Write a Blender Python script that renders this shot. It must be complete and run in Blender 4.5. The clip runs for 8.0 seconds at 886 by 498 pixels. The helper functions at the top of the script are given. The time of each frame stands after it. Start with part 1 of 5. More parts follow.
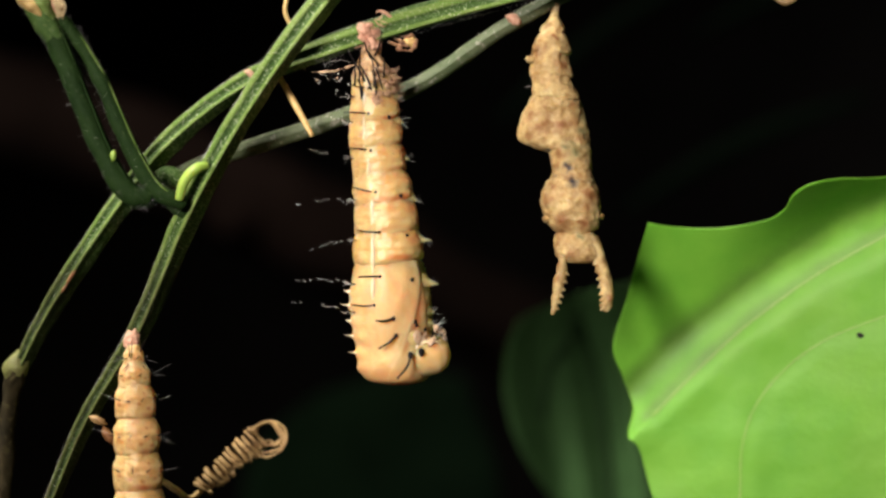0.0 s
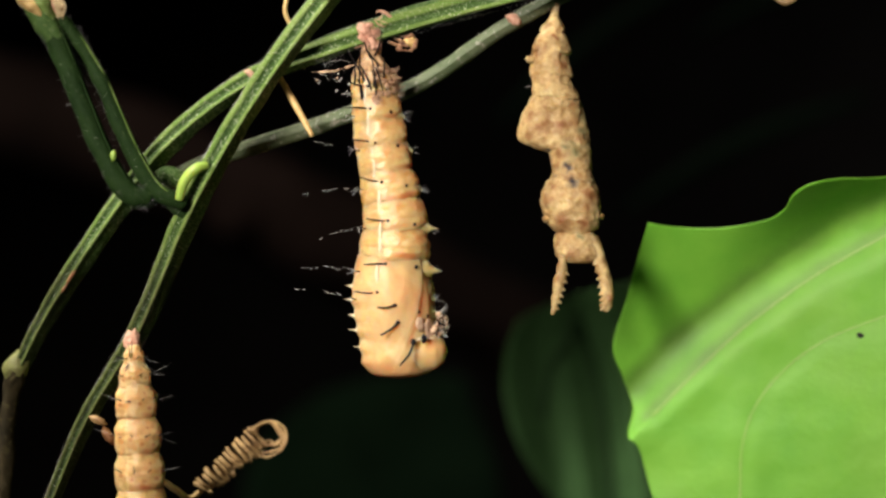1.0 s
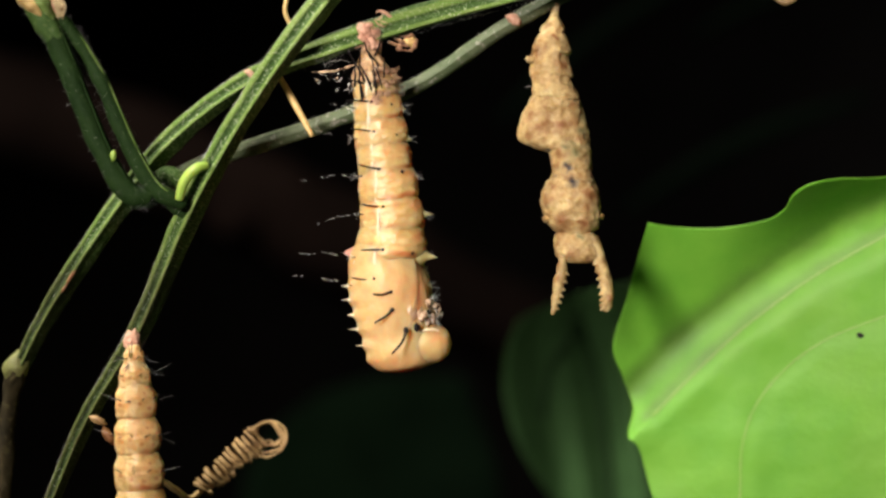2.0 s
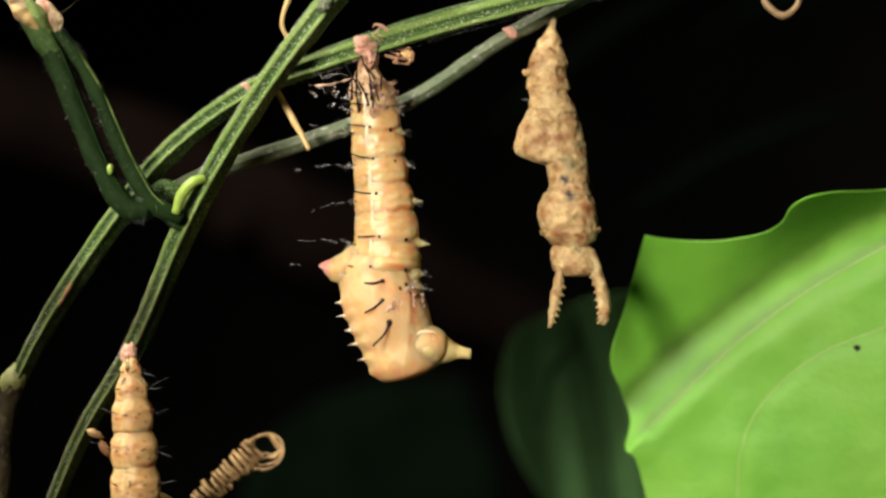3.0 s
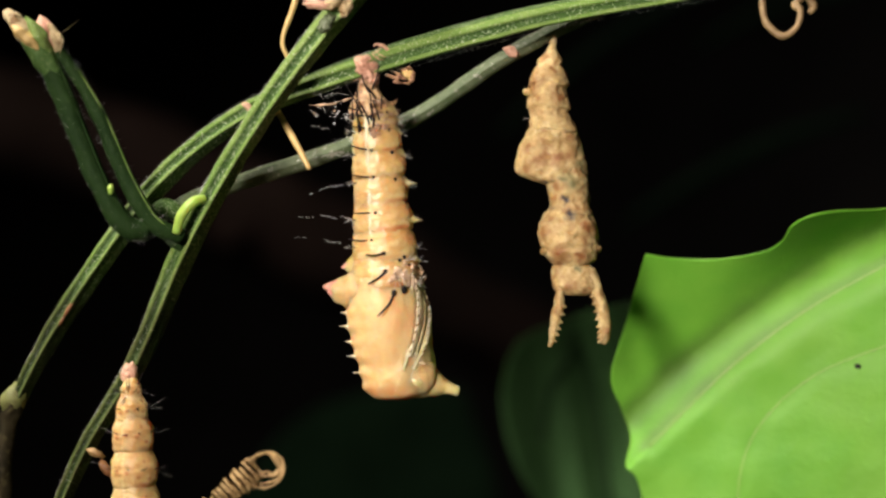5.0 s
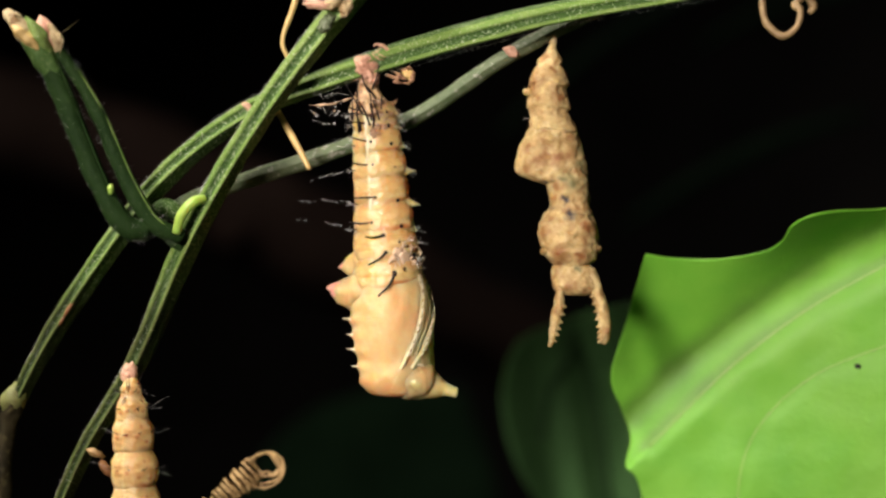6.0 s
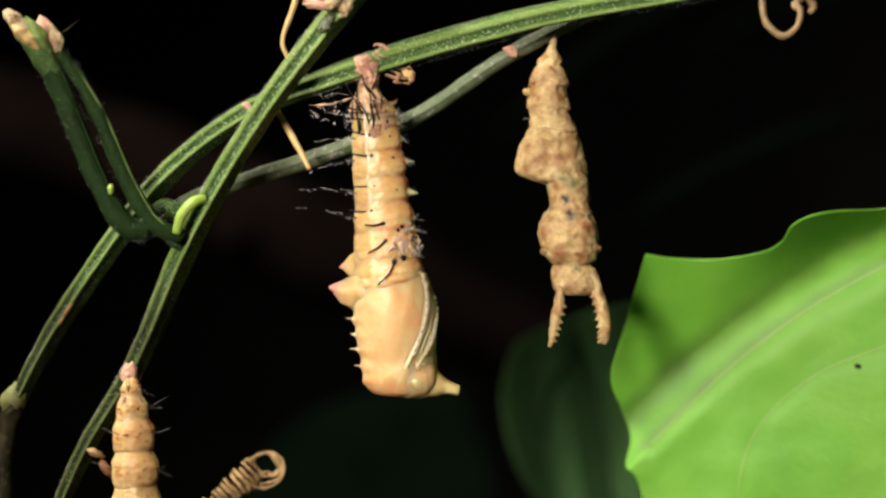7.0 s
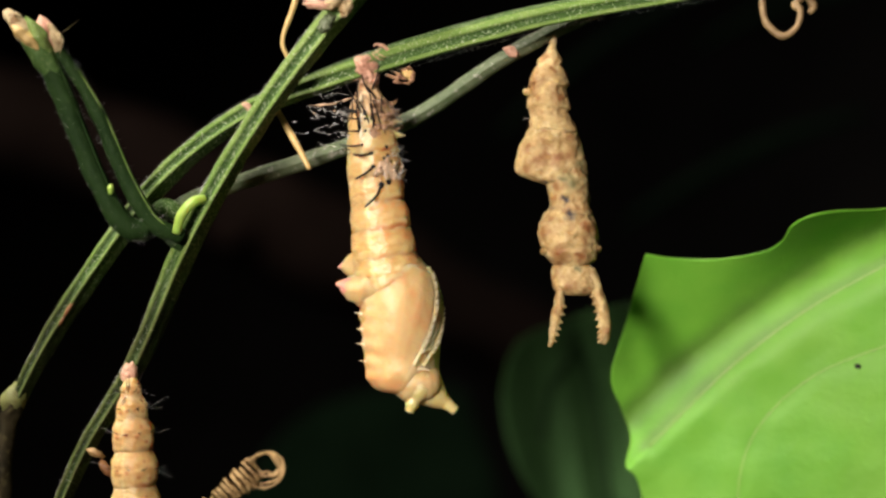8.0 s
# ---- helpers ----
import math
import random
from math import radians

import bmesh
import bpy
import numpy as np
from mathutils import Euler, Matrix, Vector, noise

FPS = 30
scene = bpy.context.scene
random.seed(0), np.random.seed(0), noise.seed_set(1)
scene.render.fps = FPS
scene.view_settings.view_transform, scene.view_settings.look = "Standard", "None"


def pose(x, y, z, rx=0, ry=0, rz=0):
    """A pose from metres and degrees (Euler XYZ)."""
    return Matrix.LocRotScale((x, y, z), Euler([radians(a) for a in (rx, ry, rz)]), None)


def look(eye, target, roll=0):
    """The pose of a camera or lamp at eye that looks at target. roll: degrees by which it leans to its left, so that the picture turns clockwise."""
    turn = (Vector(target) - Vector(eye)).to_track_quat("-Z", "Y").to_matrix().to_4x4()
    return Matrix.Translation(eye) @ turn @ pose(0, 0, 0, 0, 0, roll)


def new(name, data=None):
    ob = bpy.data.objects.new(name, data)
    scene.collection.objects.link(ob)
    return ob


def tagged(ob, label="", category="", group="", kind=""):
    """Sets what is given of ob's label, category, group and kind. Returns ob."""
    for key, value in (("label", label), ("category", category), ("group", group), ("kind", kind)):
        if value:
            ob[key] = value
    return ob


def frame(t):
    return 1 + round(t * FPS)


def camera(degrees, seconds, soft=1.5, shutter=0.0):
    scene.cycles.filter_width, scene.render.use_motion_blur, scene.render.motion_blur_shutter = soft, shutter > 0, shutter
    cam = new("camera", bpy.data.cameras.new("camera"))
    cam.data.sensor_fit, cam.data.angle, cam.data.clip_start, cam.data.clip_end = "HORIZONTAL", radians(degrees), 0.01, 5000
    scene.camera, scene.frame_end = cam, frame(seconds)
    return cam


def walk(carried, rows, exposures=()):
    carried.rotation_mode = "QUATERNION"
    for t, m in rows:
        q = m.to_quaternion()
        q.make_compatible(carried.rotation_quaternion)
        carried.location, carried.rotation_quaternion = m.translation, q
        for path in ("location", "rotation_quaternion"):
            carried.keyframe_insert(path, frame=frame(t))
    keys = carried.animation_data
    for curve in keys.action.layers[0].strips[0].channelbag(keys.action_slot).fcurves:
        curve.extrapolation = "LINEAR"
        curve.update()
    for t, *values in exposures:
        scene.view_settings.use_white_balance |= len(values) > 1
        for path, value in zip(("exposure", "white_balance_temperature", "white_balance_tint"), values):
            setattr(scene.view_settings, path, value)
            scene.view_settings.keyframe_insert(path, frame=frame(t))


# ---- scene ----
# The camera: a macro lens 203 mm from the caterpillar. Lengths below are in millimetres unless a name says otherwise.
MM = 0.001
REACH = 202.9
cam = camera(24.0, 8.0, soft=2.6)
cam.data.dof.use_dof = True
cam.data.dof.focus_distance = REACH * MM
cam.data.dof.aperture_fstop = 17.0


def rig(side, rise):
    return pose(side * MM, -REACH * MM, rise * MM, 90, 0, 0)


walk(cam, [(0, rig(-0.25, -3.2)), (1.7, rig(-0.25, -3.2)), (2.6, rig(-0.25, -3.18)), (2.8, rig(-0.22, -3.08)), (2.9, rig(-0.1, -2.8)), (3.0, rig(0.05, -1.9)), (3.1, rig(0.05, -1.2)), (3.2, rig(0.05, -0.6)), (3.3, rig(0.05, -0.42)), (3.4, rig(0.05, -0.1)), (3.5, rig(0.05, 0.85)), (3.6, rig(0.05, 1.05)), (3.7, rig(0.03, 0.8)), (3.8, rig(0.02, 0.52)), (3.9, rig(0.01, 0.4)), (4.0, rig(0, 0.12)), (4.1, rig(0, 0.06)), (4.3, rig(0, 0)), (4.7, rig(0, 0)), (8.0, rig(0, 0))])

# ---- light: night, a macro lamp beside the lens and a second one above to the side ----
world = bpy.data.worlds.new("night")
scene.world = world
world.use_nodes = True
world.node_tree.nodes["Background"].inputs[0].default_value = (0.55, 0.6, 0.75, 1)
world.node_tree.nodes["Background"].inputs[1].default_value = 0.012


def lamp(name, eye, target, watts, size, colour, beam=180):
    data = bpy.data.lights.new(name, "AREA")
    data.shape, data.size, data.energy, data.color, data.spread = "DISK", size * MM, watts, colour, radians(beam)
    ob = new(name, data)
    ob.matrix_world = look([c * MM for c in eye], [c * MM for c in target])
    return ob


lamp("macro_lamp", (-114, -248, 62), (30, 5, 2), 0.076, 64, (1.0, 0.91, 0.80), 38)
lamp("rim_lamp", (-240, -60, 330), (0, 0, 0), 1.3, 105, (1.0, 0.93, 0.82), 130)



# ---- materials ----
def material(name, base, second=None, grain=900.0, rough=0.5, bump=0.3, bump_scale=None, spots=None, gloss=0.5,
             skin=0.0, through_light=0.0, patch=0.35, marks=(), wet=0.0):
    """Two base colours mixed by noise at two scales, fine relief, and darker or paler spots with a shape of their own."""
    m = bpy.data.materials.new(name)
    m.use_nodes = True
    n, l = m.node_tree.nodes, m.node_tree.links
    b = n["Principled BSDF"]
    co = n.new("ShaderNodeTexCoord")
    big, fine = n.new("ShaderNodeTexNoise"), n.new("ShaderNodeTexNoise")
    big.inputs["Scale"].default_value, fine.inputs["Scale"].default_value = grain * patch, grain * 3
    big.inputs["Detail"].default_value, fine.inputs["Detail"].default_value = 3, 5
    for tex in (big, fine):
        l.new(co.outputs["Object"], tex.inputs["Vector"])
    both = n.new("ShaderNodeMix")
    both.inputs[0].default_value = 0.4
    l.new(big.outputs["Fac"], both.inputs[2]), l.new(fine.outputs["Fac"], both.inputs[3])
    ramp = n.new("ShaderNodeValToRGB")
    ramp.color_ramp.elements[0].position, ramp.color_ramp.elements[1].position = 0.36, 0.64
    ramp.color_ramp.elements[0].color = (*base, 1)
    ramp.color_ramp.elements[1].color = (*(second or [c * 0.7 for c in base]), 1)
    l.new(both.outputs[0], ramp.inputs[0])
    colour = ramp.outputs[0]
    if spots:
        scale, tint, low, high = spots
        dots = n.new("ShaderNodeTexNoise")
        dots.inputs["Scale"].default_value, dots.inputs["Detail"].default_value = scale, 2
        l.new(co.outputs["Object"], dots.inputs["Vector"])
        edge = n.new("ShaderNodeMapRange")
        edge.inputs[1].default_value, edge.inputs[2].default_value = low, high
        l.new(dots.outputs["Fac"], edge.inputs[0])
        mix = n.new("ShaderNodeMix")
        mix.data_type = "RGBA"
        mix.inputs[7].default_value = (*tint, 1)
        l.new(edge.outputs[0], mix.inputs[0]), l.new(colour, mix.inputs[6])
        colour = mix.outputs[2]
    for mark, tint in marks:
        here = n.new("ShaderNodeAttribute")
        here.attribute_name = mark
        ragged = n.new("ShaderNodeMath")
        ragged.operation = "MULTIPLY_ADD"
        ragged.inputs[1].default_value, ragged.use_clamp = 1.5, True
        wave = n.new("ShaderNodeMapRange")
        wave.inputs[3].default_value, wave.inputs[4].default_value = 0.6, -1.1
        l.new(both.outputs[0], wave.inputs[0])
        l.new(here.outputs["Fac"], ragged.inputs[0]), l.new(wave.outputs[0], ragged.inputs[2])
        mix = n.new("ShaderNodeMix")
        mix.data_type = "RGBA"
        mix.inputs[7].default_value = (*tint, 1)
        l.new(ragged.outputs[0], mix.inputs[0]), l.new(colour, mix.inputs[6])
        colour = mix.outputs[2]
    if wet:
        b.inputs["Coat Weight"].default_value, b.inputs["Coat Roughness"].default_value = wet, 0.22
    l.new(colour, b.inputs["Base Color"])
    b.inputs["Roughness"].default_value = rough
    b.inputs["Specular IOR Level"].default_value = gloss
    if skin:
        b.inputs["Subsurface Weight"].default_value = skin
        b.inputs["Subsurface Radius"].default_value = (1.0, 0.58, 0.28)
        b.inputs["Subsurface Scale"].default_value = 3.4 * MM
    if bump:
        relief = n.new("ShaderNodeTexNoise")
        relief.inputs["Scale"].default_value, relief.inputs["Detail"].default_value = bump_scale or grain * 2, 4
        l.new(co.outputs["Object"], relief.inputs["Vector"])
        bm = n.new("ShaderNodeBump")
        bm.inputs["Strength"].default_value, bm.inputs["Distance"].default_value = bump, 0.25 * MM
        l.new(relief.outputs["Fac"], bm.inputs["Height"])
        if wet:
            pucker, wrinkle = n.new("ShaderNodeTexNoise"), n.new("ShaderNodeBump")
            pucker.inputs["Scale"].default_value, pucker.inputs["Detail"].default_value, pucker.inputs["Distortion"].default_value = 950, 3, 0.6
            wrinkle.inputs["Strength"].default_value, wrinkle.inputs["Distance"].default_value = wet * 2.4, 0.35 * MM
            l.new(co.outputs["Object"], pucker.inputs["Vector"])
            l.new(pucker.outputs["Fac"], wrinkle.inputs["Height"]), l.new(wrinkle.outputs[0], bm.inputs["Normal"])
            l.new(bm.outputs[0], b.inputs["Coat Normal"])
        l.new(bm.outputs[0], b.inputs["Normal"])
    if through_light:
        thin = n.new("ShaderNodeBsdfTranslucent")
        l.new(colour, thin.inputs[0])
        add = n.new("ShaderNodeMixShader")
        add.inputs[0].default_value = through_light
        l.new(b.outputs[0], add.inputs[1]), l.new(thin.outputs[0], add.inputs[2])
        l.new(add.outputs[0], n["Material Output"].inputs[0])
    return m


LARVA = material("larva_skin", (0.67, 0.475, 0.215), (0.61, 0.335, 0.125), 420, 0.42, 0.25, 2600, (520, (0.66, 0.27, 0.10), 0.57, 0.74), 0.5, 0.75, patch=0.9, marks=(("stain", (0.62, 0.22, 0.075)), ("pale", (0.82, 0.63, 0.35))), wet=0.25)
CREAM = material("small_larva_skin", (0.69, 0.48, 0.22), (0.62, 0.36, 0.145), 600, 0.45, 0.3, 2400, (520, (0.62, 0.28, 0.11), 0.60, 0.76), 0.45, 0.6, marks=(("stain", (0.42, 0.13, 0.05)), ("pale", (0.82, 0.62, 0.32))), wet=0.2)
PUPA = material("pupal_skin", (0.63, 0.445, 0.215), (0.60, 0.36, 0.155), 450, 0.52, 0.14, 2200, (420, (0.66, 0.31, 0.14), 0.57, 0.78), 0.32, 0.8, patch=0.6, marks=(("stain", (0.64, 0.27, 0.11)), ("pale", (0.76, 0.57, 0.31))), wet=0.08)
PALE = material("pale_cuticle", (0.80, 0.585, 0.275), (0.76, 0.50, 0.20), 600, 0.34, 0.15, 2600, skin=0.7, wet=0.1)
PINK = material("pink_tip", (0.82, 0.29, 0.22), (0.82, 0.38, 0.26), 700, 0.4, 0.3, skin=0.3)
STRIPE = material("pale_line", (0.88, 0.72, 0.46), (0.84, 0.64, 0.38), 900, 0.3, 0.15, skin=0.3)
TAIL = material("shrivelled_skin", (0.72, 0.46, 0.25), (0.46, 0.27, 0.15), 900, 0.35, 0.9, 1300, (700, (0.26, 0.13, 0.08), 0.50, 0.70), 0.5, 0.2)
FOLD = material("wrinkled_skin", (0.62, 0.37, 0.22), (0.34, 0.16, 0.09), 1300, 0.4, 0.6, 2200, (1500, (0.20, 0.08, 0.05), 0.55, 0.70), 0.5, 0.3)
BLACK = material("black_spine", (0.010, 0.008, 0.009), (0.02, 0.016, 0.016), 2000, 0.4, 0.2, None, None, 0.2)
FILM = material("cast_skin", (0.84, 0.64, 0.46), (0.66, 0.44, 0.30), 1500, 0.15, 0.5, gloss=0.7, through_light=0.4)
SILVER = material("silvery_hair", (0.82, 0.81, 0.78), (0.5, 0.49, 0.47), 2000, 0.3, 0.0)
HAIR = material("pale_hair", (0.42, 0.41, 0.39), (0.24, 0.23, 0.22), 2000, 0.3, 0.0)
# The "old" tint stands for weaker light on the lower stems.
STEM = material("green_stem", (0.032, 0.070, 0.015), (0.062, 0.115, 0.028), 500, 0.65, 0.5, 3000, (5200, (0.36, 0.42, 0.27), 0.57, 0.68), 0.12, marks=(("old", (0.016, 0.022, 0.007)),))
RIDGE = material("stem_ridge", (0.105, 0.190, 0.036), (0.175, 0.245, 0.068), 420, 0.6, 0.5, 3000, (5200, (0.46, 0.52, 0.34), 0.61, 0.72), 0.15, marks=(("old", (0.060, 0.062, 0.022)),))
STEM_FAR = material("grey_green_stem", (0.070, 0.098, 0.046), (0.125, 0.145, 0.085), 400, 0.55, 0.4, 2500, (1500, (0.30, 0.29, 0.24), 0.60, 0.72), 0.25)
PETIOLE = material("dark_green_stalk", (0.010, 0.026, 0.006), (0.019, 0.043, 0.010), 350, 0.7, 0.5, 2600, (4500, (0.07, 0.10, 0.04), 0.66, 0.74), 0.12)
COLLAR = material("bud_collar", (0.040, 0.085, 0.020), (0.085, 0.150, 0.042), 500, 0.6, 0.5, 2600, (3000, (0.15, 0.20, 0.08), 0.60, 0.74), 0.15)
SHOOT = material("young_shoot", (0.36, 0.52, 0.10), (0.29, 0.46, 0.075), 600, 0.4, 0.2, skin=0.2)
BUD = material("dry_bud", (0.62, 0.50, 0.30), (0.42, 0.30, 0.16), 700, 0.6, 1.0, 1800, (900, (0.24, 0.14, 0.06), 0.57, 0.68), 0.3)
NODE = material("swollen_node", (0.24, 0.26, 0.08), (0.10, 0.08, 0.035), 500, 0.6, 0.6)
DRY = material("dry_stem", (0.050, 0.040, 0.020), (0.018, 0.015, 0.009), 700, 0.85, 0.8, None, (900, (0.10, 0.085, 0.04), 0.58, 0.70), 0.1)
TENDRIL = material("dry_tendril", (0.72, 0.52, 0.22), (0.58, 0.37, 0.14), 700, 0.5, 0.4)
COIL = material("brown_tendril", (0.60, 0.40, 0.17), (0.22, 0.12, 0.05), 500, 0.55, 0.5)
HOOK = material("weathered_tendril", (0.27, 0.175, 0.08), (0.13, 0.078, 0.034), 800, 0.6, 0.5)
SILK = material("pink_silk", (0.72, 0.45, 0.33), (0.58, 0.28, 0.19), 1200, 0.6, 0.7)
HUSK = material("pupa_husk", (0.56, 0.415, 0.20), (0.31, 0.185, 0.075), 800, 0.55, 0.6, 2600, (700, (0.24, 0.115, 0.045), 0.50, 0.74), 0.3, 0.3, patch=1.0,
                marks=(("stain", (0.22, 0.085, 0.03)), ("ink", (0.035, 0.03, 0.04)), ("moss", (0.16, 0.14, 0.06))))
HUSK_RED = material("pupa_husk_brown", (0.20, 0.08, 0.03), (0.28, 0.13, 0.05), 900, 0.55, 0.6)
WITHER = material("withered_bud_skin", (0.55, 0.31, 0.16), (0.20, 0.085, 0.05), 700, 0.5, 1.0, 1500, (600, (0.10, 0.04, 0.03), 0.56, 0.68))
LEAF = material("green_leaf", (0.142, 0.405, 0.034), (0.208, 0.49, 0.050), 95, 0.55, 0.35, 1100, (60, (0.20, 0.44, 0.055), 0.52, 0.70), 0.4, 0.0, 0.25,
                marks=(("dull", (0.13, 0.235, 0.048)),))
VEIN = material("leaf_vein", (0.29, 0.46, 0.11), (0.33, 0.45, 0.15), 300, 0.5, 0.2, through_light=0.2)
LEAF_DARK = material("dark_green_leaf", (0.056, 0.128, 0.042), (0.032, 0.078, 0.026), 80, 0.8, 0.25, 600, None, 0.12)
# Near-black greens: the deep shade behind the vine is put into these colours.
LEAF_SHADED = material("shaded_leaf", (0.007, 0.018, 0.008), (0.004, 0.011, 0.005), 60, 0.9, 0.25, 500, None, 0.05)
BLADE_SHADED = material("shaded_blade", (0.0026, 0.0060, 0.0030), (0.0014, 0.0036, 0.0018), 60, 0.9, 0.25, 500, None, 0.03)
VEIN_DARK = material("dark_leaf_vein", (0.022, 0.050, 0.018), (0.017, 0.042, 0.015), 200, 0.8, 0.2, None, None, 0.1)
BARK = material("dark_bark", (0.038, 0.023, 0.019), (0.019, 0.012, 0.010), 60, 0.95, 0.8, 200, None, 0.05)
SOIL = material("dark_soil", (0.03, 0.022, 0.016), (0.018, 0.013, 0.01), 8, 0.95, 0.6)
DARK = material("dark_backdrop", (0.029, 0.026, 0.025), (0.015, 0.014, 0.014), 10, 0.95, 0.3, None, None, 0.02)


# ---- mesh helpers ----
def fine(n):
    return n * 0.055


def sheet(across, down, deep):
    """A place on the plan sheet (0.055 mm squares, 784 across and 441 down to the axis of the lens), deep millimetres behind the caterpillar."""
    k = 0.055 * (REACH + deep) / REACH
    return ((across - 784) * k, deep, (441 - down) * k)


def mesh_of(name, bm, mat):
    bmesh.ops.recalc_face_normals(bm, faces=bm.faces)
    data = bpy.data.meshes.new(name)
    bm.to_mesh(data)
    bm.free()
    data.materials.append(mat)
    data.polygons.foreach_set("use_smooth", [True] * len(data.polygons))
    return data


def part(name, bm, mat, parent, label="", kind=""):
    ob = new(name, mesh_of(name, bm, mat))
    ob.parent = parent
    return tagged(ob, label, kind=kind)


def thing(name, place, label, category, group="", kind=""):
    """An Empty at the base of a thing, in millimetres."""
    ob = new(name)
    ob.empty_display_size = 2 * MM
    ob.location = [c * MM for c in place]
    return tagged(ob, label, category, group, kind)


def single(name, bm, mat, label, category, group="", kind=""):
    return tagged(new(name, mesh_of(name, bm, mat)), label, category, group, kind)


def spline(points, steps):
    """A smooth line through control points (each of any length), steps samples between two of them."""
    p = [np.array(q, float) for q in points]
    p = [2 * p[0] - p[1]] + p + [2 * p[-1] - p[-2]]
    out = []
    for i in range(1, len(p) - 2):
        for k in range(steps):
            t = k / steps
            out.append(0.5 * (2 * p[i] + (p[i + 1] - p[i - 1]) * t + (2 * p[i - 1] - 5 * p[i] + 4 * p[i + 1] - p[i + 2]) * t ** 2
                              + (3 * p[i] - p[i - 1] - 3 * p[i + 1] + p[i + 2]) * t ** 3))
    return out + [p[-2]]


def tube(bm, knots, steps=8, sides=10, ridges=0, ridge=0.0, lumps=0.0, lump_scale=0.5, seed=0.0, crest=None):
    """A tube through knots (x, y, z, radius) in millimetres, with lengthwise ridges and an uneven surface."""
    line = spline(knots, steps)
    up = Vector((0.13, -0.9, 0.4))
    rings = []
    for i, q in enumerate(line):
        a, c = line[max(i - 1, 0)], line[min(i + 1, len(line) - 1)]
        way = Vector((c - a)[:3]).normalized()
        side = way.cross(up).normalized()
        up = side.cross(way).normalized()
        ring = []
        for k in range(sides):
            w = 2 * math.pi * k / sides
            d = side * math.cos(w) + up * math.sin(w)
            r = q[3] * (1 + ridge * (2 * abs(math.cos(ridges * w / 2)) ** 0.7 - 1))
            at = Vector(q[:3]) + d * r
            if lumps:
                at += d * lumps * noise.noise(at * lump_scale + Vector((seed, 0, 0)))
            ring.append(bm.verts.new(at * MM))
        rings.append(ring)
    for a, c in zip(rings, rings[1:]):
        for k in range(sides):
            f = bm.faces.new((a[k], a[(k + 1) % sides], c[(k + 1) % sides], c[k]))
            if crest and crest[0] < math.cos(max(ridges, 1) * 2 * math.pi * (k + 0.5) / sides) < crest[1]:
                f.material_index = 1
    bm.faces.new(rings[0]), bm.faces.new(rings[-1])
    return line


def blob(bm, centre, size, lumps=0.0, scale=0.6, seed=0.0, turn=(0, 0, 0), rings=9, sides=12):
    """A rounded, uneven body: half axes in millimetres."""
    got = bmesh.ops.create_uvsphere(bm, u_segments=sides, v_segments=rings, radius=1)
    e = Euler([radians(a) for a in turn]).to_matrix()
    for v in got["verts"]:
        d = v.co.copy()
        k = 1 + lumps * noise.noise(d * scale * 3 + Vector((seed, seed, 0)))
        v.co = (Vector(centre) + e @ Vector((d.x * size[0] * k, d.y * size[1] * k, d.z * size[2] * k))) * MM


def barrel(bm, profile, sides=28, depth=0.9, lumps=0.0, scale=0.5, seed=0.0, calm=False, sharp=False):
    """A body of round sections down its z axis. profile: (z, radius, x of the middle) in millimetres, from the top down."""
    line = spline(profile, 5)
    rings = []
    for i, q in enumerate(line):
        ring = []
        still = 1 - abs(2 * i / (len(line) - 1) - 1) ** 3 if calm else 1.0
        for k in range(sides):
            w = 2 * math.pi * k / sides
            at = Vector((q[2] + q[1] * math.sin(w), -q[1] * depth * math.cos(w), q[0]))
            if lumps:
                n = noise.noise(at * scale + Vector((seed, 0, 0))) + 0.5 * noise.noise(at * scale * 2.7 + Vector((0, seed, 0)))
                if sharp:
                    n = 0.7 - 2.2 * abs(n)
                at += Vector((math.sin(w), -math.cos(w), 0)) * lumps * n * still
            ring.append(bm.verts.new(at * MM))
        rings.append(ring)
    for a, c in zip(rings, rings[1:]):
        for k in range(sides):
            bm.faces.new((a[k], a[(k + 1) % sides], c[(k + 1) % sides], c[k]))
    bm.faces.new(rings[0]), bm.faces.new(rings[-1])


def thorn(bm, base, way, length, radius, sides=5, bend=(0, 0, 0), taper=0.8):
    """A tapering spine from base."""
    way = Vector(way).normalized()
    base, bend = Vector(base), Vector(bend)
    knots = [(*(base + way * length * t + bend * length * t * t), radius * (1 - taper * t) + 0.01) for t in (0, 0.5, 1)]
    tube(bm, knots, 3, sides)


def fuzz(line, count, length, radius, seed, off=0.97):
    """Short pale hairs all over a stem whose line of (x, y, z, radius) is given."""
    rnd = random.Random(seed)
    bm = bmesh.new()
    for _ in range(count):
        i = rnd.randrange(len(line) - 1)
        t = rnd.random()
        q = line[i] * (1 - t) + line[i + 1] * t
        d = Vector((rnd.gauss(0, 1), rnd.gauss(0, 1), rnd.gauss(0, 1)))
        way = Vector((line[i + 1] - line[i])[:3]).normalized()
        d = (d - way * d.dot(way)).normalized()
        if d.x > 0.3 and d.z < 0.2:
            d = -d
        root = Vector(q[:3]) + d * q[3] * off
        tip = root + (d + way * rnd.uniform(-0.5, 0.5)) * length * rnd.uniform(0.5, 1.5)
        side = d.cross(way).normalized() * radius
        a, b2, c = (bm.verts.new((root + s) * MM) for s in (side, -side, way * radius * 1.6))
        e = bm.verts.new(tip * MM)
        for f in ((a, b2, e), (b2, c, e), (c, a, e)):
            bm.faces.new(f)
    return bm


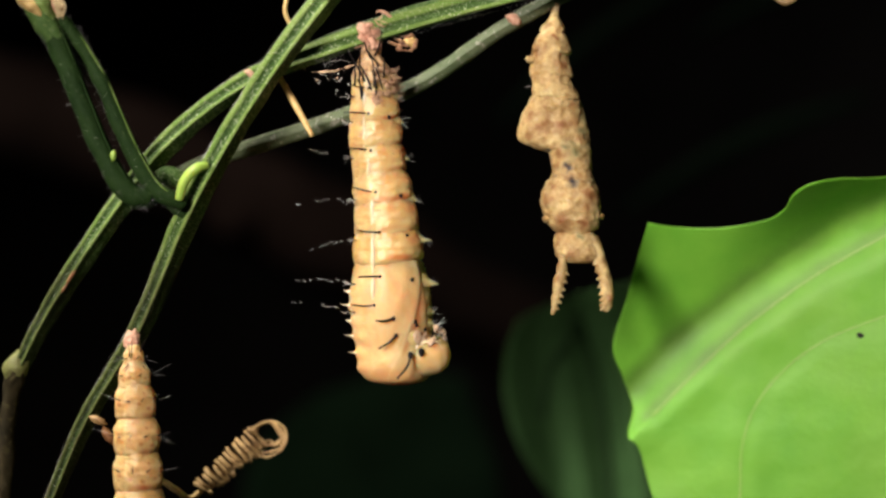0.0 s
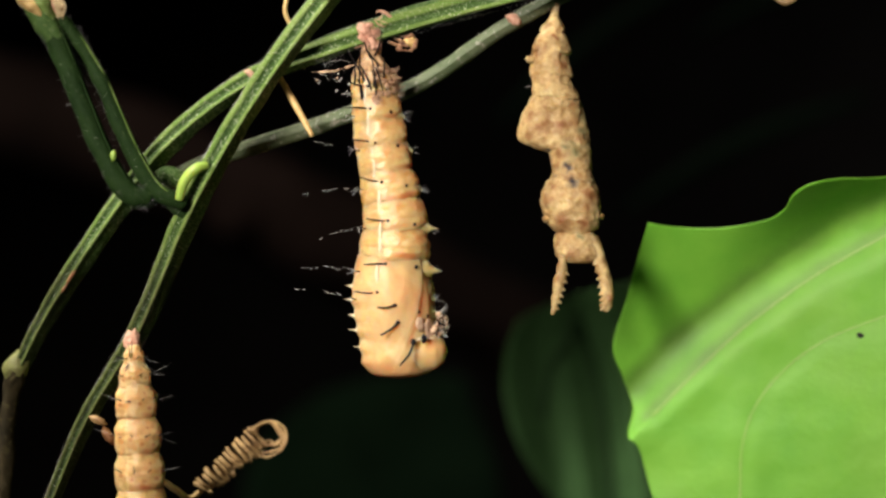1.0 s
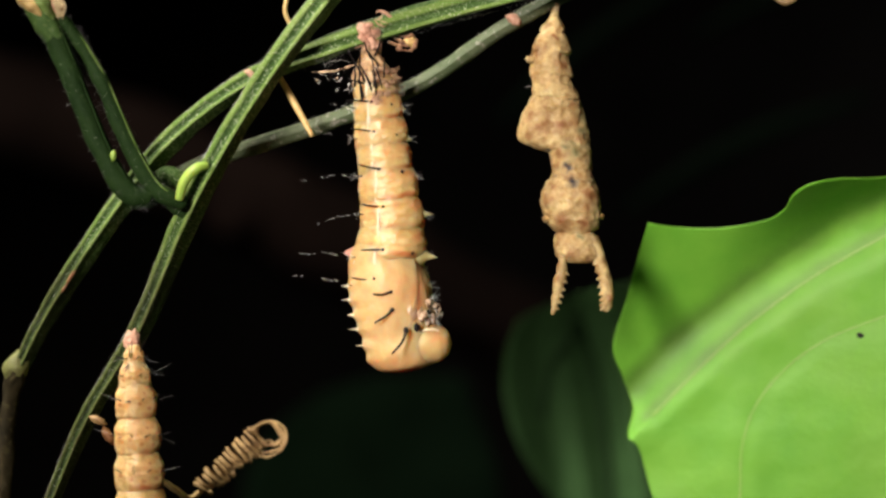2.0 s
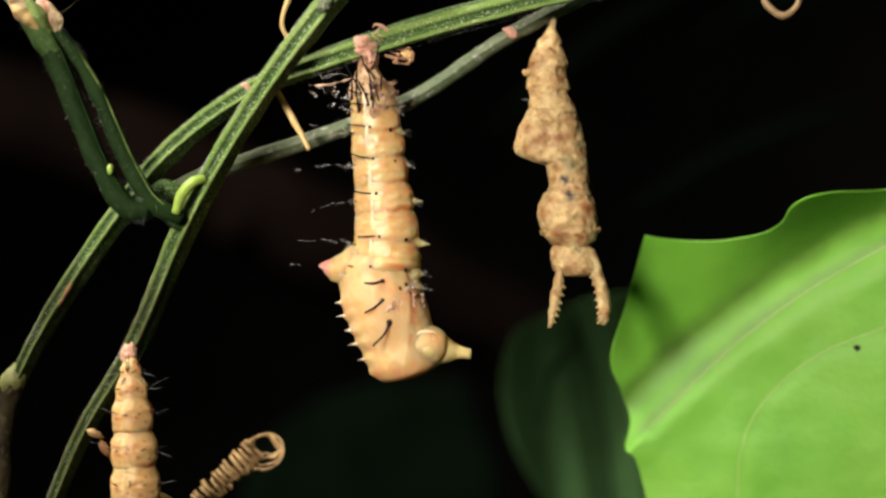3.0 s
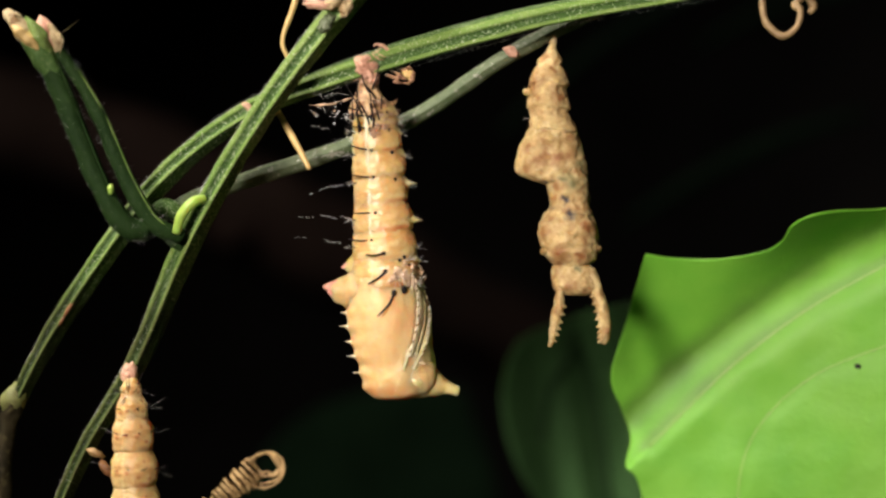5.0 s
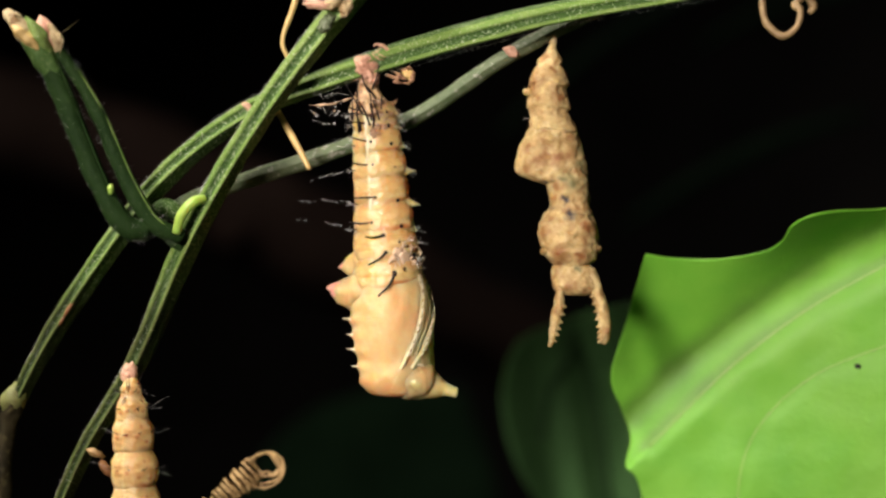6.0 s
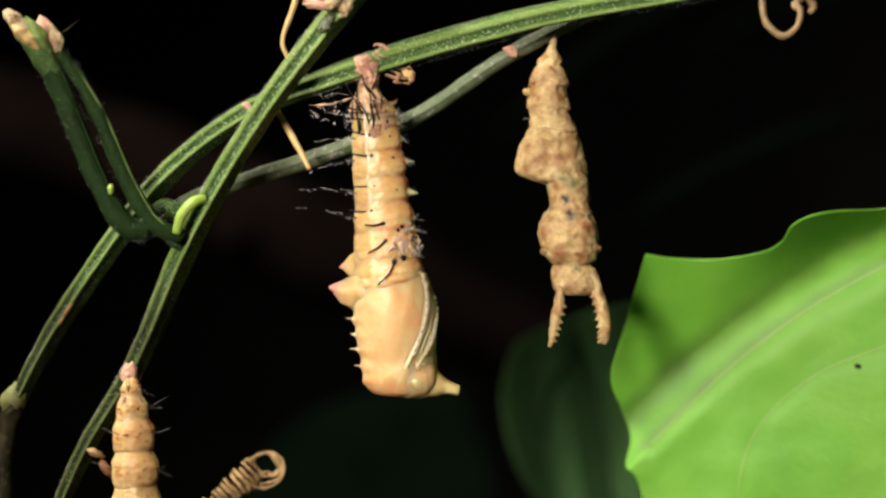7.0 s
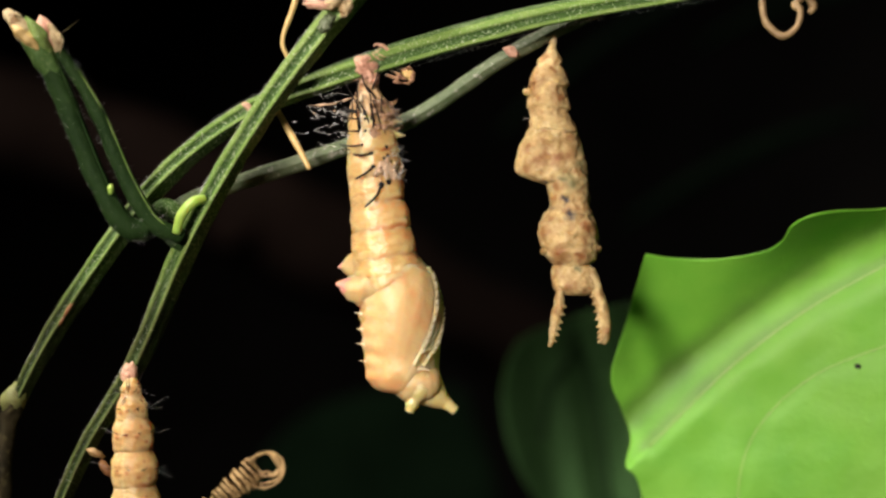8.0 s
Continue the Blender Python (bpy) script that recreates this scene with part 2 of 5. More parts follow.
# ---- setting ----
bm = bmesh.new()
bmesh.ops.create_circle(bm, cap_ends=True, segments=64, radius=60)
for v in bm.verts:
    v.co.z = -0.5
single("ground", bm, SOIL, "dark bare soil far below the vine", "ground", kind="structure")
# Added drum; its near-black colour stands for the darkness around the vine.
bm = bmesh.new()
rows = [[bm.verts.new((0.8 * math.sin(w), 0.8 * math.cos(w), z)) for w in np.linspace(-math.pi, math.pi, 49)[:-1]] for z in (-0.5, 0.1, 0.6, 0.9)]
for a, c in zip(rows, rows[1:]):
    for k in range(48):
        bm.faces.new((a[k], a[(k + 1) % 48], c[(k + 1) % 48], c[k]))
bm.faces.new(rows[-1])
single("backdrop", bm, DARK, "added near-black drum standing for the darkness around the vine", "backdrop", kind="structure")

# A thick dark bough far behind, out of focus.
bough = thing("bough", (-176.28, 420, 49.14), "dark brown bough in deep shade behind the vine", "branch")
o = Vector((-176.28, 420, 49.14))
bm = bmesh.new()
tube(bm, [(*(Vector(q) - o), r) for q, r in (((-170.62, 400, 47.56), 15.5), ((-105.33, 410, 30.07), 15.7), ((-38.12, 425, 1.87), 15.1), ((20.69, 455, -28.36), 14.8), ((88.78, 500, -79.84), 14.7), ((146.13, 550, -144.69), 14.5))], 8, 18, 0, 0, 3.0, 0.06)
part("limb", bm, BARK, bough)
bm = bmesh.new()
blob(bm, Vector((-60.47, 410, 6.81)) - o, (9, 8, 7), 0.4, 0.5, 2.0)
part("knot", bm, BARK, bough)


# ---- vine ----
# Section of a stem: two ridges with a groove between them on one side, a flat side, and a rounded back (across, out).
SECTION = [(-1.0, 0.0), (-1.03, 0.38), (-0.98, 0.72), (-0.82, 0.96), (-0.64, 0.95), (-0.48, 0.90), (-0.30, 0.94), (-0.12, 1.12), (0.04, 1.28), (0.17, 1.25),
           (0.27, 0.92), (0.46, 0.50), (0.66, 0.16), (0.80, -0.10), (0.92, -0.38), (0.93, -0.66), (0.70, -0.92), (0.25, -1.0), (-0.30, -1.0), (-0.75, -0.80), (-0.97, -0.42)]


def stem_tube(bm, knots, steps, seed, turns, flat=1.0, soft_edge=0.0):
    """A ridged stem through knots (x, y, z, radius); turns: degrees by which its section is turned, along its length."""
    line = spline(knots, steps)
    old = bm.verts.layers.float.new("old")
    shape = [q * (1 - soft_edge) + q / np.hypot(*q) * soft_edge for q in spline(SECTION + SECTION[:1], 3)[:-1]]
    up = Vector((0.13, -0.9, 0.4))
    rings = []
    for i, q in enumerate(line):
        a, c = line[max(i - 1, 0)], line[min(i + 1, len(line) - 1)]
        way = Vector((c - a)[:3]).normalized()
        side = way.cross(up).normalized()
        up = side.cross(way).normalized()
        f = i / (len(line) - 1)
        w = radians(float(np.interp(f, np.linspace(0, 1, len(turns)), turns)))
        ring = []
        for e, g in shape:
            ce, cg = e * math.cos(w) + g * math.sin(w), (g * math.cos(w) - e * math.sin(w)) * flat
            d = side * ce + up * cg
            at = Vector(q[:3]) + d * q[3]
            at += d * (0.10 * noise.noise(at * 0.4 + Vector((seed, 0, 0))) + 0.05 * noise.noise(at * 1.7))
            ring.append(bm.verts.new(at * MM))
            # Darker further down: the weaker light there is put into the colour.
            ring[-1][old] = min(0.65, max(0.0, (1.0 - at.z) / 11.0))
        rings.append(ring)
    n = len(shape)
    for a, c in zip(rings, rings[1:]):
        for k in range(n):
            f = bm.faces.new((a[k], a[(k + 1) % n], c[(k + 1) % n], c[k]))
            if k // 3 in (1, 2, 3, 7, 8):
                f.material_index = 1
    bm.faces.new(rings[0]), bm.faces.new(rings[-1])
    return line


def stem(name, knots, mat, crest, label, hairs, seed, turns, steps=12, hair_length=0.22, flat=1.0, soft_edge=0.0):
    root = thing(name, (0, 0, 0), label, "vine stem")
    bm = bmesh.new()
    line = stem_tube(bm, knots, steps, seed, turns, flat, soft_edge)
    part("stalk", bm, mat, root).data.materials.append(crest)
    part("hairs", fuzz(line, hairs, hair_length, 0.013, seed), SILVER, root, "fine pale hairs", "stuff")
    return root, line


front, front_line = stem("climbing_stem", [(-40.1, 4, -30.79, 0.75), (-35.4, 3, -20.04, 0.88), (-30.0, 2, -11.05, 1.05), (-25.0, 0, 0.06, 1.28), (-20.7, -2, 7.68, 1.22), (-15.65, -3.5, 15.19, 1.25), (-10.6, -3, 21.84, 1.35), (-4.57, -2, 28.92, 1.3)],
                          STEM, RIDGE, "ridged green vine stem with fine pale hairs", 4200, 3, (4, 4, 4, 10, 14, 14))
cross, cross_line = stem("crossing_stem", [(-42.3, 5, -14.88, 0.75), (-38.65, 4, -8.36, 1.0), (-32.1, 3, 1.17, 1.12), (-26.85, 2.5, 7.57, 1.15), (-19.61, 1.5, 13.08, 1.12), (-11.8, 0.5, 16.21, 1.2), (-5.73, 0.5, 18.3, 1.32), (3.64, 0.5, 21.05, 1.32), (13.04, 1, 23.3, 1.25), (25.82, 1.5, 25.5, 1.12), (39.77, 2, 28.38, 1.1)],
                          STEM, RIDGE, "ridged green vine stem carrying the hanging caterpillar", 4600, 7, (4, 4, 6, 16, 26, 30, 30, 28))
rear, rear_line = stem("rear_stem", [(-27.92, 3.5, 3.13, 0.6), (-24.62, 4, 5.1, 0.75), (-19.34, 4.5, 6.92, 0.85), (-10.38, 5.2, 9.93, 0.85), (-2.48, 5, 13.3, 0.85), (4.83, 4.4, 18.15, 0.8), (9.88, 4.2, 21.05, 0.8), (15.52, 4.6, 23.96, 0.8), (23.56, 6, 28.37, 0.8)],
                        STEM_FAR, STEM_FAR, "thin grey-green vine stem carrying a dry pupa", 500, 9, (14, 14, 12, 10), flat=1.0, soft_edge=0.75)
bm = bmesh.new()
blob(bm, (6.77, 3.6, 19.54), (0.8, 0.5, 0.5), 0.4, 0.8, 2.0, (0, 30, 0))
part("scar", bm, SILK, rear, "pinkish scar")

for at, size in (((-36.86, 2.5, -5.85), (0.2, 0.2, 0.9)), ((-37.6, 2.6, -7.07), (0.16, 0.2, 0.5))):
    bm = bmesh.new()
    blob(bm, at, size, 0.4, 0.9, at[0], (0, 32, 0), 12, 14)
    part("scar", bm, HUSK_RED, cross, "rusty brown scar")
for spots in ([(*(-18.59, 0, 13.47), 0.35), (*(-19.12, -0.2, 14.01), 0.3), (*(-19.54, -0.4, 14.05), 0.05)], [(*(-5.15, -0.6, 19.14), 0.2), (*(-5.8, -1, 19.65), 0.18), (*(-6.45, -1.2, 19.85), 0.13), (*(-6.78, -1.2, 19.52), 0.04)]):
    bm = bmesh.new()
    tube(bm, spots, 5, 8, 0, 0, 0.12, 1.0)
    part("bract", bm, SILK, cross, "tiny pinkish dry bract")

# Dry stem below the swollen node.
dry = thing("withered_vine", (0, 0, 0), "withered brown stem with a swollen pale node", "vine stem")
bm = bmesh.new()
tube(bm, [(*(-42.77, 5, -15.27), 1.0), (*(-43.5, 5.5, -18.02), 0.7), (*(-43.94, 6, -22.03), 0.75), (*(-44.28, 6, -27.12), 0.65), (*(-44.96, 6, -31.65), 0.6)], 8, 12, 4, 0.15, 0.3, 0.9, 1.0)
part("stalk", bm, DRY, dry)
bm = bmesh.new()
blob(bm, (-42.83, 5, -14.93), (1.15, 1.1, 1.6), 0.4, 0.5, 4.0, (0, 28, 0))
part("node", bm, NODE, dry, "pale swollen node")

# Two leaf stalks standing up from the node, with cut, budding ends.
for name, knots, seed in (("leaf_stalk", [(*(-28.36, -2.5, 1.79), 0.95), (*(-30.45, -3, 2.22), 1.1), (*(-32.65, -3.5, 5.73), 1.0), (*(-35.26, -4, 12.18), 1.0), (*(-37.53, -4, 17.58), 1.1), (*(-39.14, -4, 20.22), 1.25)], 21),
                          ("leaf_stalk", [(*(-25.16, -2, 1.14), 0.8), (*(-27.96, -3, 2.66), 0.85), (*(-30.38, -3.5, 6.81), 0.8), (*(-32.83, -4, 12.72), 0.72), (*(-35.26, -4, 16.88), 0.62), (*(-36.99, -4, 19.19), 0.6)], 22)):
    root = thing(name, (0, 0, 0), "dark green leaf stalk with fine hairs, bent up from the node", "leaf stalk", "leaf stalks at the node")
    bm = bmesh.new()
    line = tube(bm, knots, 10, 36, 0, 0, 0.14, 0.5, seed)
    part("stalk", bm, PETIOLE, root)
    # Lit right edge put in as a strip, pale on the second stalk only.
    bm = bmesh.new()
    tube(bm, [(q[0] + q[3] * 0.80, q[1] - q[3] * 0.55, q[2] + q[3] * 0.22, 0.11) for q in line[4:-8:4]], 4, 6, 0, 0, 0.06, 1.1, seed)
    part("ridge", bm, RIDGE if seed == 22 else PETIOLE, root, "thin strip standing for the stalk's lit right edge")
    part("hairs", fuzz(line, 300, 0.55, 0.007, seed), SILVER, root, "sparse pale hairs", "stuff")
bud = thing("leaf_bud", (-39.03, -4, 20.54), "pale dry cut bud at the end of the stalks", "bud")
o = Vector((-39.03, -4, 20.54))
bm = bmesh.new()
tube(bm, [(*(Vector((-36.6, -3.9, 15.4)) - o), 0.80), (*(Vector((-37.4, -4.05, 17.2)) - o), 1.06), (*(Vector((-38.3, -4.3, 18.8)) - o), 1.24), (*(Vector((-39.1, -4.5, 20.0)) - o), 1.15), (*(Vector((-39.7, -4.5, 20.7)) - o), 0.7)], 7, 30, 5, 0.06, 0.25, 0.8, 2.0)
part("collar", bm, COLLAR, bud, "mid-green swollen collar")
for mat, label, *knots in ((BUD, "cream dry tip", (*(-38.7, -4.6, 19.6), 0.75), (*(-39.7, -5.0, 20.6), 0.90), (*(-40.6, -5.0, 21.6), 0.74), (*(-41.3, -4.7, 22.3), 0.55), (*(-41.9, -4.5, 22.6), 0.12)),
                           (TENDRIL, "tan inner scale", (*(-38.2, -5.2, 19.0), 0.4), (*(-39.3, -5.7, 19.9), 0.55), (*(-40.2, -5.7, 20.7), 0.5), (*(-40.9, -5.4, 21.5), 0.1)),
                           (BUD, "ragged dry edge", (*(-39.9, -4.8, 20.9), 0.4), (*(-40.5, -5.0, 21.8), 0.42), (*(-40.9, -4.9, 22.4), 0.28), (*(-41.0, -4.8, 22.7), 0.05)),
                           (RIDGE, "green bud scale", (*(-37.6, -4.6, 18.8), 0.6), (*(-38.2, -5.3, 20.0), 0.66), (*(-39.0, -5.3, 21.1), 0.55), (*(-39.6, -4.9, 22.0), 0.12)),
                           (SILK, "pinkish dry scale", (*(-37.0, -4.2, 19.2), 0.45), (*(-37.5, -4.5, 20.4), 0.66), (*(-38.1, -4.4, 21.4), 0.58), (*(-38.45, -4.1, 22.3), 0.10)),
                           (BUD, "", (*(-36.9, -4.4, 18.9), 0.35), (*(-36.7, -4.9, 20.0), 0.46), (*(-37.3, -4.9, 21.0), 0.30), (*(-37.6, -4.8, 21.5), 0.05))):
    bm = bmesh.new()
    tube(bm, [(*(Vector(k[:3]) - o), k[3]) for k in knots], 8, 26, 3, 0.14, 0.30, 1.1, knots[0][0])
    part("scale", bm, mat, bud, label)
bm = bmesh.new()
for a, c in (((100, 66), (136, 40)), ((104, 76), (98, 92)), ((92, 60), (112, 84))):
    s, e = Vector(sheet(*a, -4.2)) - o, Vector(sheet(*c, -4.6)) - o
    thorn(bm, s, e - s, (e - s).length, 0.06, 5, (0.05, 0, 0.08))
part("bristles", bm, DRY, bud, "dark thin bristles", "stuff")
for k in range(5):
    bm = bmesh.new()
    q = Vector(sheet(88 + 4 * k, 66 + 6 * (k % 3), -5.2)) - o
    tube(bm, [(*q, 0.09), (*(q + Vector((0.25, -0.2, 0.3))), 0.08), (*(q + Vector((0.4, -0.25, -0.1))), 0.07), (*(q + Vector((0.15, -0.2, -0.6 - 0.15 * k))), 0.03)], 5, 7)
    part("curl", bm, BUD, bud, "thin curled bract")

# Node: bright curled shoot, stipule lumps.
shoot = thing("young_shoot", (-25.25, -3, 1.57), "bright yellow-green curled young shoot at the node", "shoot")
o = (-25.25, -3, 1.57)
bm = bmesh.new()
tube(bm, [tuple(np.subtract((-25.58, -3, 1.57), o)) + (0.42,), tuple(np.subtract((-24.96, -3.6, 3.3), o)) + (0.5,), tuple(np.subtract((-23.85, -3.8, 4.48), o)) + (0.5,), tuple(np.subtract((-22.84, -3.2, 4.82), o)) + (0.4,)], 8, 12)
part("shoot", bm, SHOOT, shoot)
node = thing("stem_node", (-26.62, 0, 1.16), "dark swollen node joining the vine stems", "stem node")
o = Vector((-26.62, 0, 1.16))
for at, size, turn, mat in (((-26.82, 1.5, 3.82), (1.6, 1.0, 1.0), (0, 25, 0), STEM), ((-25.88, -0.6, 0.71), (1.5, 1.2, 0.8), (0, 35, 0), PETIOLE), ((-29.43, 0.4, 1.6), (1.6, 1.1, 0.9), (0, -10, 0), PETIOLE)):
    bm = bmesh.new()
    blob(bm, Vector(at) - o, size, 0.25, 0.5, at[0], turn)
    part("swelling", bm, mat, node)
bm = bmesh.new()
blob(bm, Vector((-31.61, -4.6, 5.7)) - o, (0.3, 0.3, 0.5), 0.3)
part("gland", bm, SHOOT, node, "pale yellow gland")

# Bud cluster on the climbing stem.
tuft = thing("bud_cluster", (-11, -4, 22.16), "dry pinkish bud cluster on the vine stem", "bud")
o = Vector((-11, -4, 22.16))
for at, size, turn, mat in (((-11.88, -5.5, 23.17), (1.3, 0.5, 0.4), (0, 10, 0), SILK), ((-10.38, -5.5, 23.38), (0.9, 0.5, 0.5), (0, -30, 0), BUD), ((-11.03, -5.4, 21.36), (0.6, 0.5, 0.9), (0, 35, 0), STEM_FAR), ((-9.22, -5.1, 22.89), (0.6, 0.5, 0.8), (0, 20, 0), BUD)):
    bm = bmesh.new()
    blob(bm, Vector(at) - o, size, 0.7, 1.1, at[0], turn, 18, 22)
    part("scale", bm, mat, tuft)


def tendril(name, knots, mat, label, sides=10, lumps=0.06):
    bm = bmesh.new()
    tube(bm, knots, 8, sides, 0, 0, lumps, 0.9)
    return single(name, bm, mat, label, "tendril")


tendril("tendril", [(*(-13.68, -1, 27.42), 0.3), (*(-14.34, -1, 23.86), 0.3), (*(-15.58, -0.5, 20.24), 0.24), (*(-14.96, 0, 18.09), 0.26), (*(-16.0, 1.0, 16.4), 0.26), (*(-16.6, 1.2, 14.5), 0.26), (*(-15.5, 0.6, 12.4), 0.3), (*(-14.19, 0, 10.06), 0.33), (*(-12.95, -0.5, 7.74), 0.22)], TENDRIL, "straw-yellow dry tendril behind the vine stem")
tendril("curled_tendril", [(*(29.79, -7, 27.14), 0.3), (*(30, -7, 23.42), 0.32), (*(30.34, -7.2, 21.27), 0.34), (*(31.83, -7.5, 19.97), 0.34), (*(33.14, -7.6, 20.81), 0.28), (*(33.55, -7.4, 22.31), 0.3), (*(33.14, -7, 22.99), 0.42), (*(34.11, -6.6, 23.79), 0.3), (*(34.94, -6.4, 22.96), 0.42), (*(34.53, -6.3, 22.22), 0.2)], HOOK, "tan dry tendril curled into a hook")

# Dry coiled tendril, a spring of many turns.
bm = bmesh.new()
a, c = np.array((-25.17, 12, -28.02)), np.array((-18.76, 12, -22.08))
axis = Vector(c - a).normalized()
u = axis.cross(Vector((0, 1, 0))).normalized()
w = axis.cross(u)
knots = []
for i in range(13 * 12 + 1):
    t = i / 156
    turn = i / 12 * 2 * math.pi
    r = 0.92 + 0.40 * t + 0.13 * math.sin(i * 0.61) + 0.12 * math.sin(i * 0.23)
    mid = Vector(a) + Vector(c - a) * (0.92 * t) + Vector((0.12 * math.sin(i * 0.31), 0, 0.12 * math.sin(i * 0.43)))
    q = mid + (u * math.cos(turn) + w * math.sin(turn)) * r
    knots.append((*q, 0.19 + 0.04 * math.sin(i * 0.37)))
tube(bm, knots, 2, 8, 0, 0, 0.10, 1.8)
for k, (rise, wide) in enumerate(((0.0, 1.0), (0.35, 0.86), (-0.3, 0.72), (0.15, 0.55))):
    loop = [(437 + 4 * k, 836 - 20 * wide), (456, 806 - 8 * rise), (478, 801 + 10 * (1 - wide)), (498, 812 + 9 * k), (503 - 3 * k, 832), (494 - 4 * k, 852 - 4 * k), (472, 864 - 10 * k), (452, 862 - 6 * k)]
    tube(bm, [(*sheet(x, y + 4 * rise, 11.2 + 0.5 * k + 0.4 * math.sin(e)), 0.13) for e, (x, y) in enumerate(loop)], 5, 7, 0, 0, 0.08, 1.5, k)
single("coiled_tendril", bm, COIL, "dry brown tendril wound into a tight spring", "tendril")
tendril("bent_tendril", [(*(-25.17, 12, -28.19), 0.3), (*(-26.32, 11, -28.82), 0.32), (*(-27.8, 9, -27.4), 0.3), (*(-30.24, 6, -25.43), 0.3)], TENDRIL, "tan dry tendril behind the small caterpillar")


# ---- leaves ----
def coons(left, right, top, bottom, nu, nv, deep, base):
    """A surface between four edges in the plane at depth base, pushed back or forward to deep(x, z)."""
    l, r = spline(left, 12), spline(right, 12)
    t, b = spline(top, 12), spline(bottom, 12)

    def pick(line, f):
        q = f * (len(line) - 1)
        i = min(int(q), len(line) - 2)
        return line[i] * (1 - q + i) + line[i + 1] * (q - i)
    grid = []
    for j in range(nv + 1):
        v, row = j / nv, []
        for i in range(nu + 1):
            u = i / nu
            p = (1 - u) * pick(l, v) + u * pick(r, v) + (1 - v) * pick(t, u) + v * pick(b, u) \
                - ((1 - u) * (1 - v) * l[0] + u * (1 - v) * r[0] + (1 - u) * v * l[-1] + u * v * r[-1])
            d = deep(p[0], p[1])
            k = (REACH + d) / (REACH + base)
            row.append(Vector((p[0] * k, d, p[1] * k)))
        grid.append(row)
    return grid


def leaf_mesh(grid, thick, dull=None):
    bm = bmesh.new()
    tone = bm.verts.layers.float.new("dull")
    layers = []
    for off in (0, thick):
        layers.append([[bm.verts.new((p + Vector((0, off, 0))) * MM) for p in row] for row in grid])
    f, g = layers
    if dull:
        for row, points in zip(f, grid):
            for v, p in zip(row, points):
                v[tone] = dull(p)
    nv, nu = len(grid) - 1, len(grid[0]) - 1
    for j in range(nv):
        for i in range(nu):
            bm.faces.new((f[j][i], f[j][i + 1], f[j + 1][i + 1], f[j + 1][i]))
            bm.faces.new((g[j][i], g[j + 1][i], g[j + 1][i + 1], g[j][i + 1]))
    for j in range(nv):
        bm.faces.new((f[j][0], f[j + 1][0], g[j + 1][0], g[j][0])), bm.faces.new((f[j][nu], g[j][nu], g[j + 1][nu], f[j + 1][nu]))
    for i in range(nu):
        bm.faces.new((f[0][i], g[0][i], g[0][i + 1], f[0][i + 1])), bm.faces.new((f[nv][i], f[nv][i + 1], g[nv][i + 1], g[nv][i]))
    return bm


def vein(knots, deep, radius, mat, parent, base, lift=0.05):
    bm = bmesh.new()
    line = spline(knots, 8)
    n = len(line)
    knots = []
    for i, q in enumerate(line):
        d = deep(q[0], q[1])
        k = (REACH + d) / (REACH + base)
        knots.append((q[0] * k, d - lift, q[1] * k, radius * (1 - 0.15 * i / n)))
    tube(bm, knots, 2, 6)
    part("vein", bm, mat, parent)


RIB = [(17.88, -19.88), (24.53, -12.93), (34.2, -5.38), (43.26, 0.36), (55.35, 5.5)]   # middle of the fold


LEAF_VEINS = ([(22.11, -21.09), (28.16, -15.04), (32.99, -10.82), (40.24, -5.68), (51.72, 0.66)], [(31.48, -31.36), (31.9, -23.5), (34.5, -18.07), (40.24, -13.23), (49.3, -9.61)])


def fold_side(x, z, line=RIB):
    """Signed distance from a line, in millimetres; positive above it."""
    best = (1e9, 0)
    for a, c in zip(line, line[1:]):
        ax, az, cx, cz = *a, *c
        dx, dz = cx - ax, cz - az
        t = min(1, max(0, ((x - ax) * dx + (z - az) * dz) / (dx * dx + dz * dz)))
        ex, ez = x - ax - t * dx, z - az - t * dz
        d = math.hypot(ex, ez)
        if d < best[0]:
            best = (d, 1 if dx * ez - dz * ex > 0 else -1)
    return best[0] * best[1]


def leaf_depth(x, z):
    s = fold_side(x, z)
    bend = (math.sqrt((s - 1.0) ** 2 + 2.5) + s - 1.0) / 2
    d = 20.0 - 0.25 * (x - 20) + 0.012 * max(-s, 0.0) ** 1.5
    d -= 0.85 * bend + 2.8 * math.tanh(0.004 * max(0.0, x - 24) ** 2) * bend - 0.012 * max(0.0, 30 - x) * max(s, 0.0)
    d += (0.72 - 0.014 * max(0.0, x - 18)) * math.exp(-((s + 0.2) / (1.05 if s > -0.2 else 2.6)) ** 2)
    d += 0.35 * math.sin(s * 0.55 + 0.06 * x) * math.exp(-((s + 3.2) / 3.0) ** 2)
    for line in LEAF_VEINS:
        off = fold_side(x, z, line)
        d += (0.16 * math.exp(-(off / 0.9) ** 2) + 0.24 * math.tanh(off / 2.2)) * (1.0 if line is LEAF_VEINS[0] else 0.45)
    return d + 0.5 * noise.noise(Vector((x * 0.09, z * 0.09, 3.0))) + 0.12 * noise.noise(Vector((x * 0.3, z * 0.3, 8.0)))


leaf = thing("leaf", (0, 0, 0), "large bright green leaf with a folded middle and notched edge", "leaf")
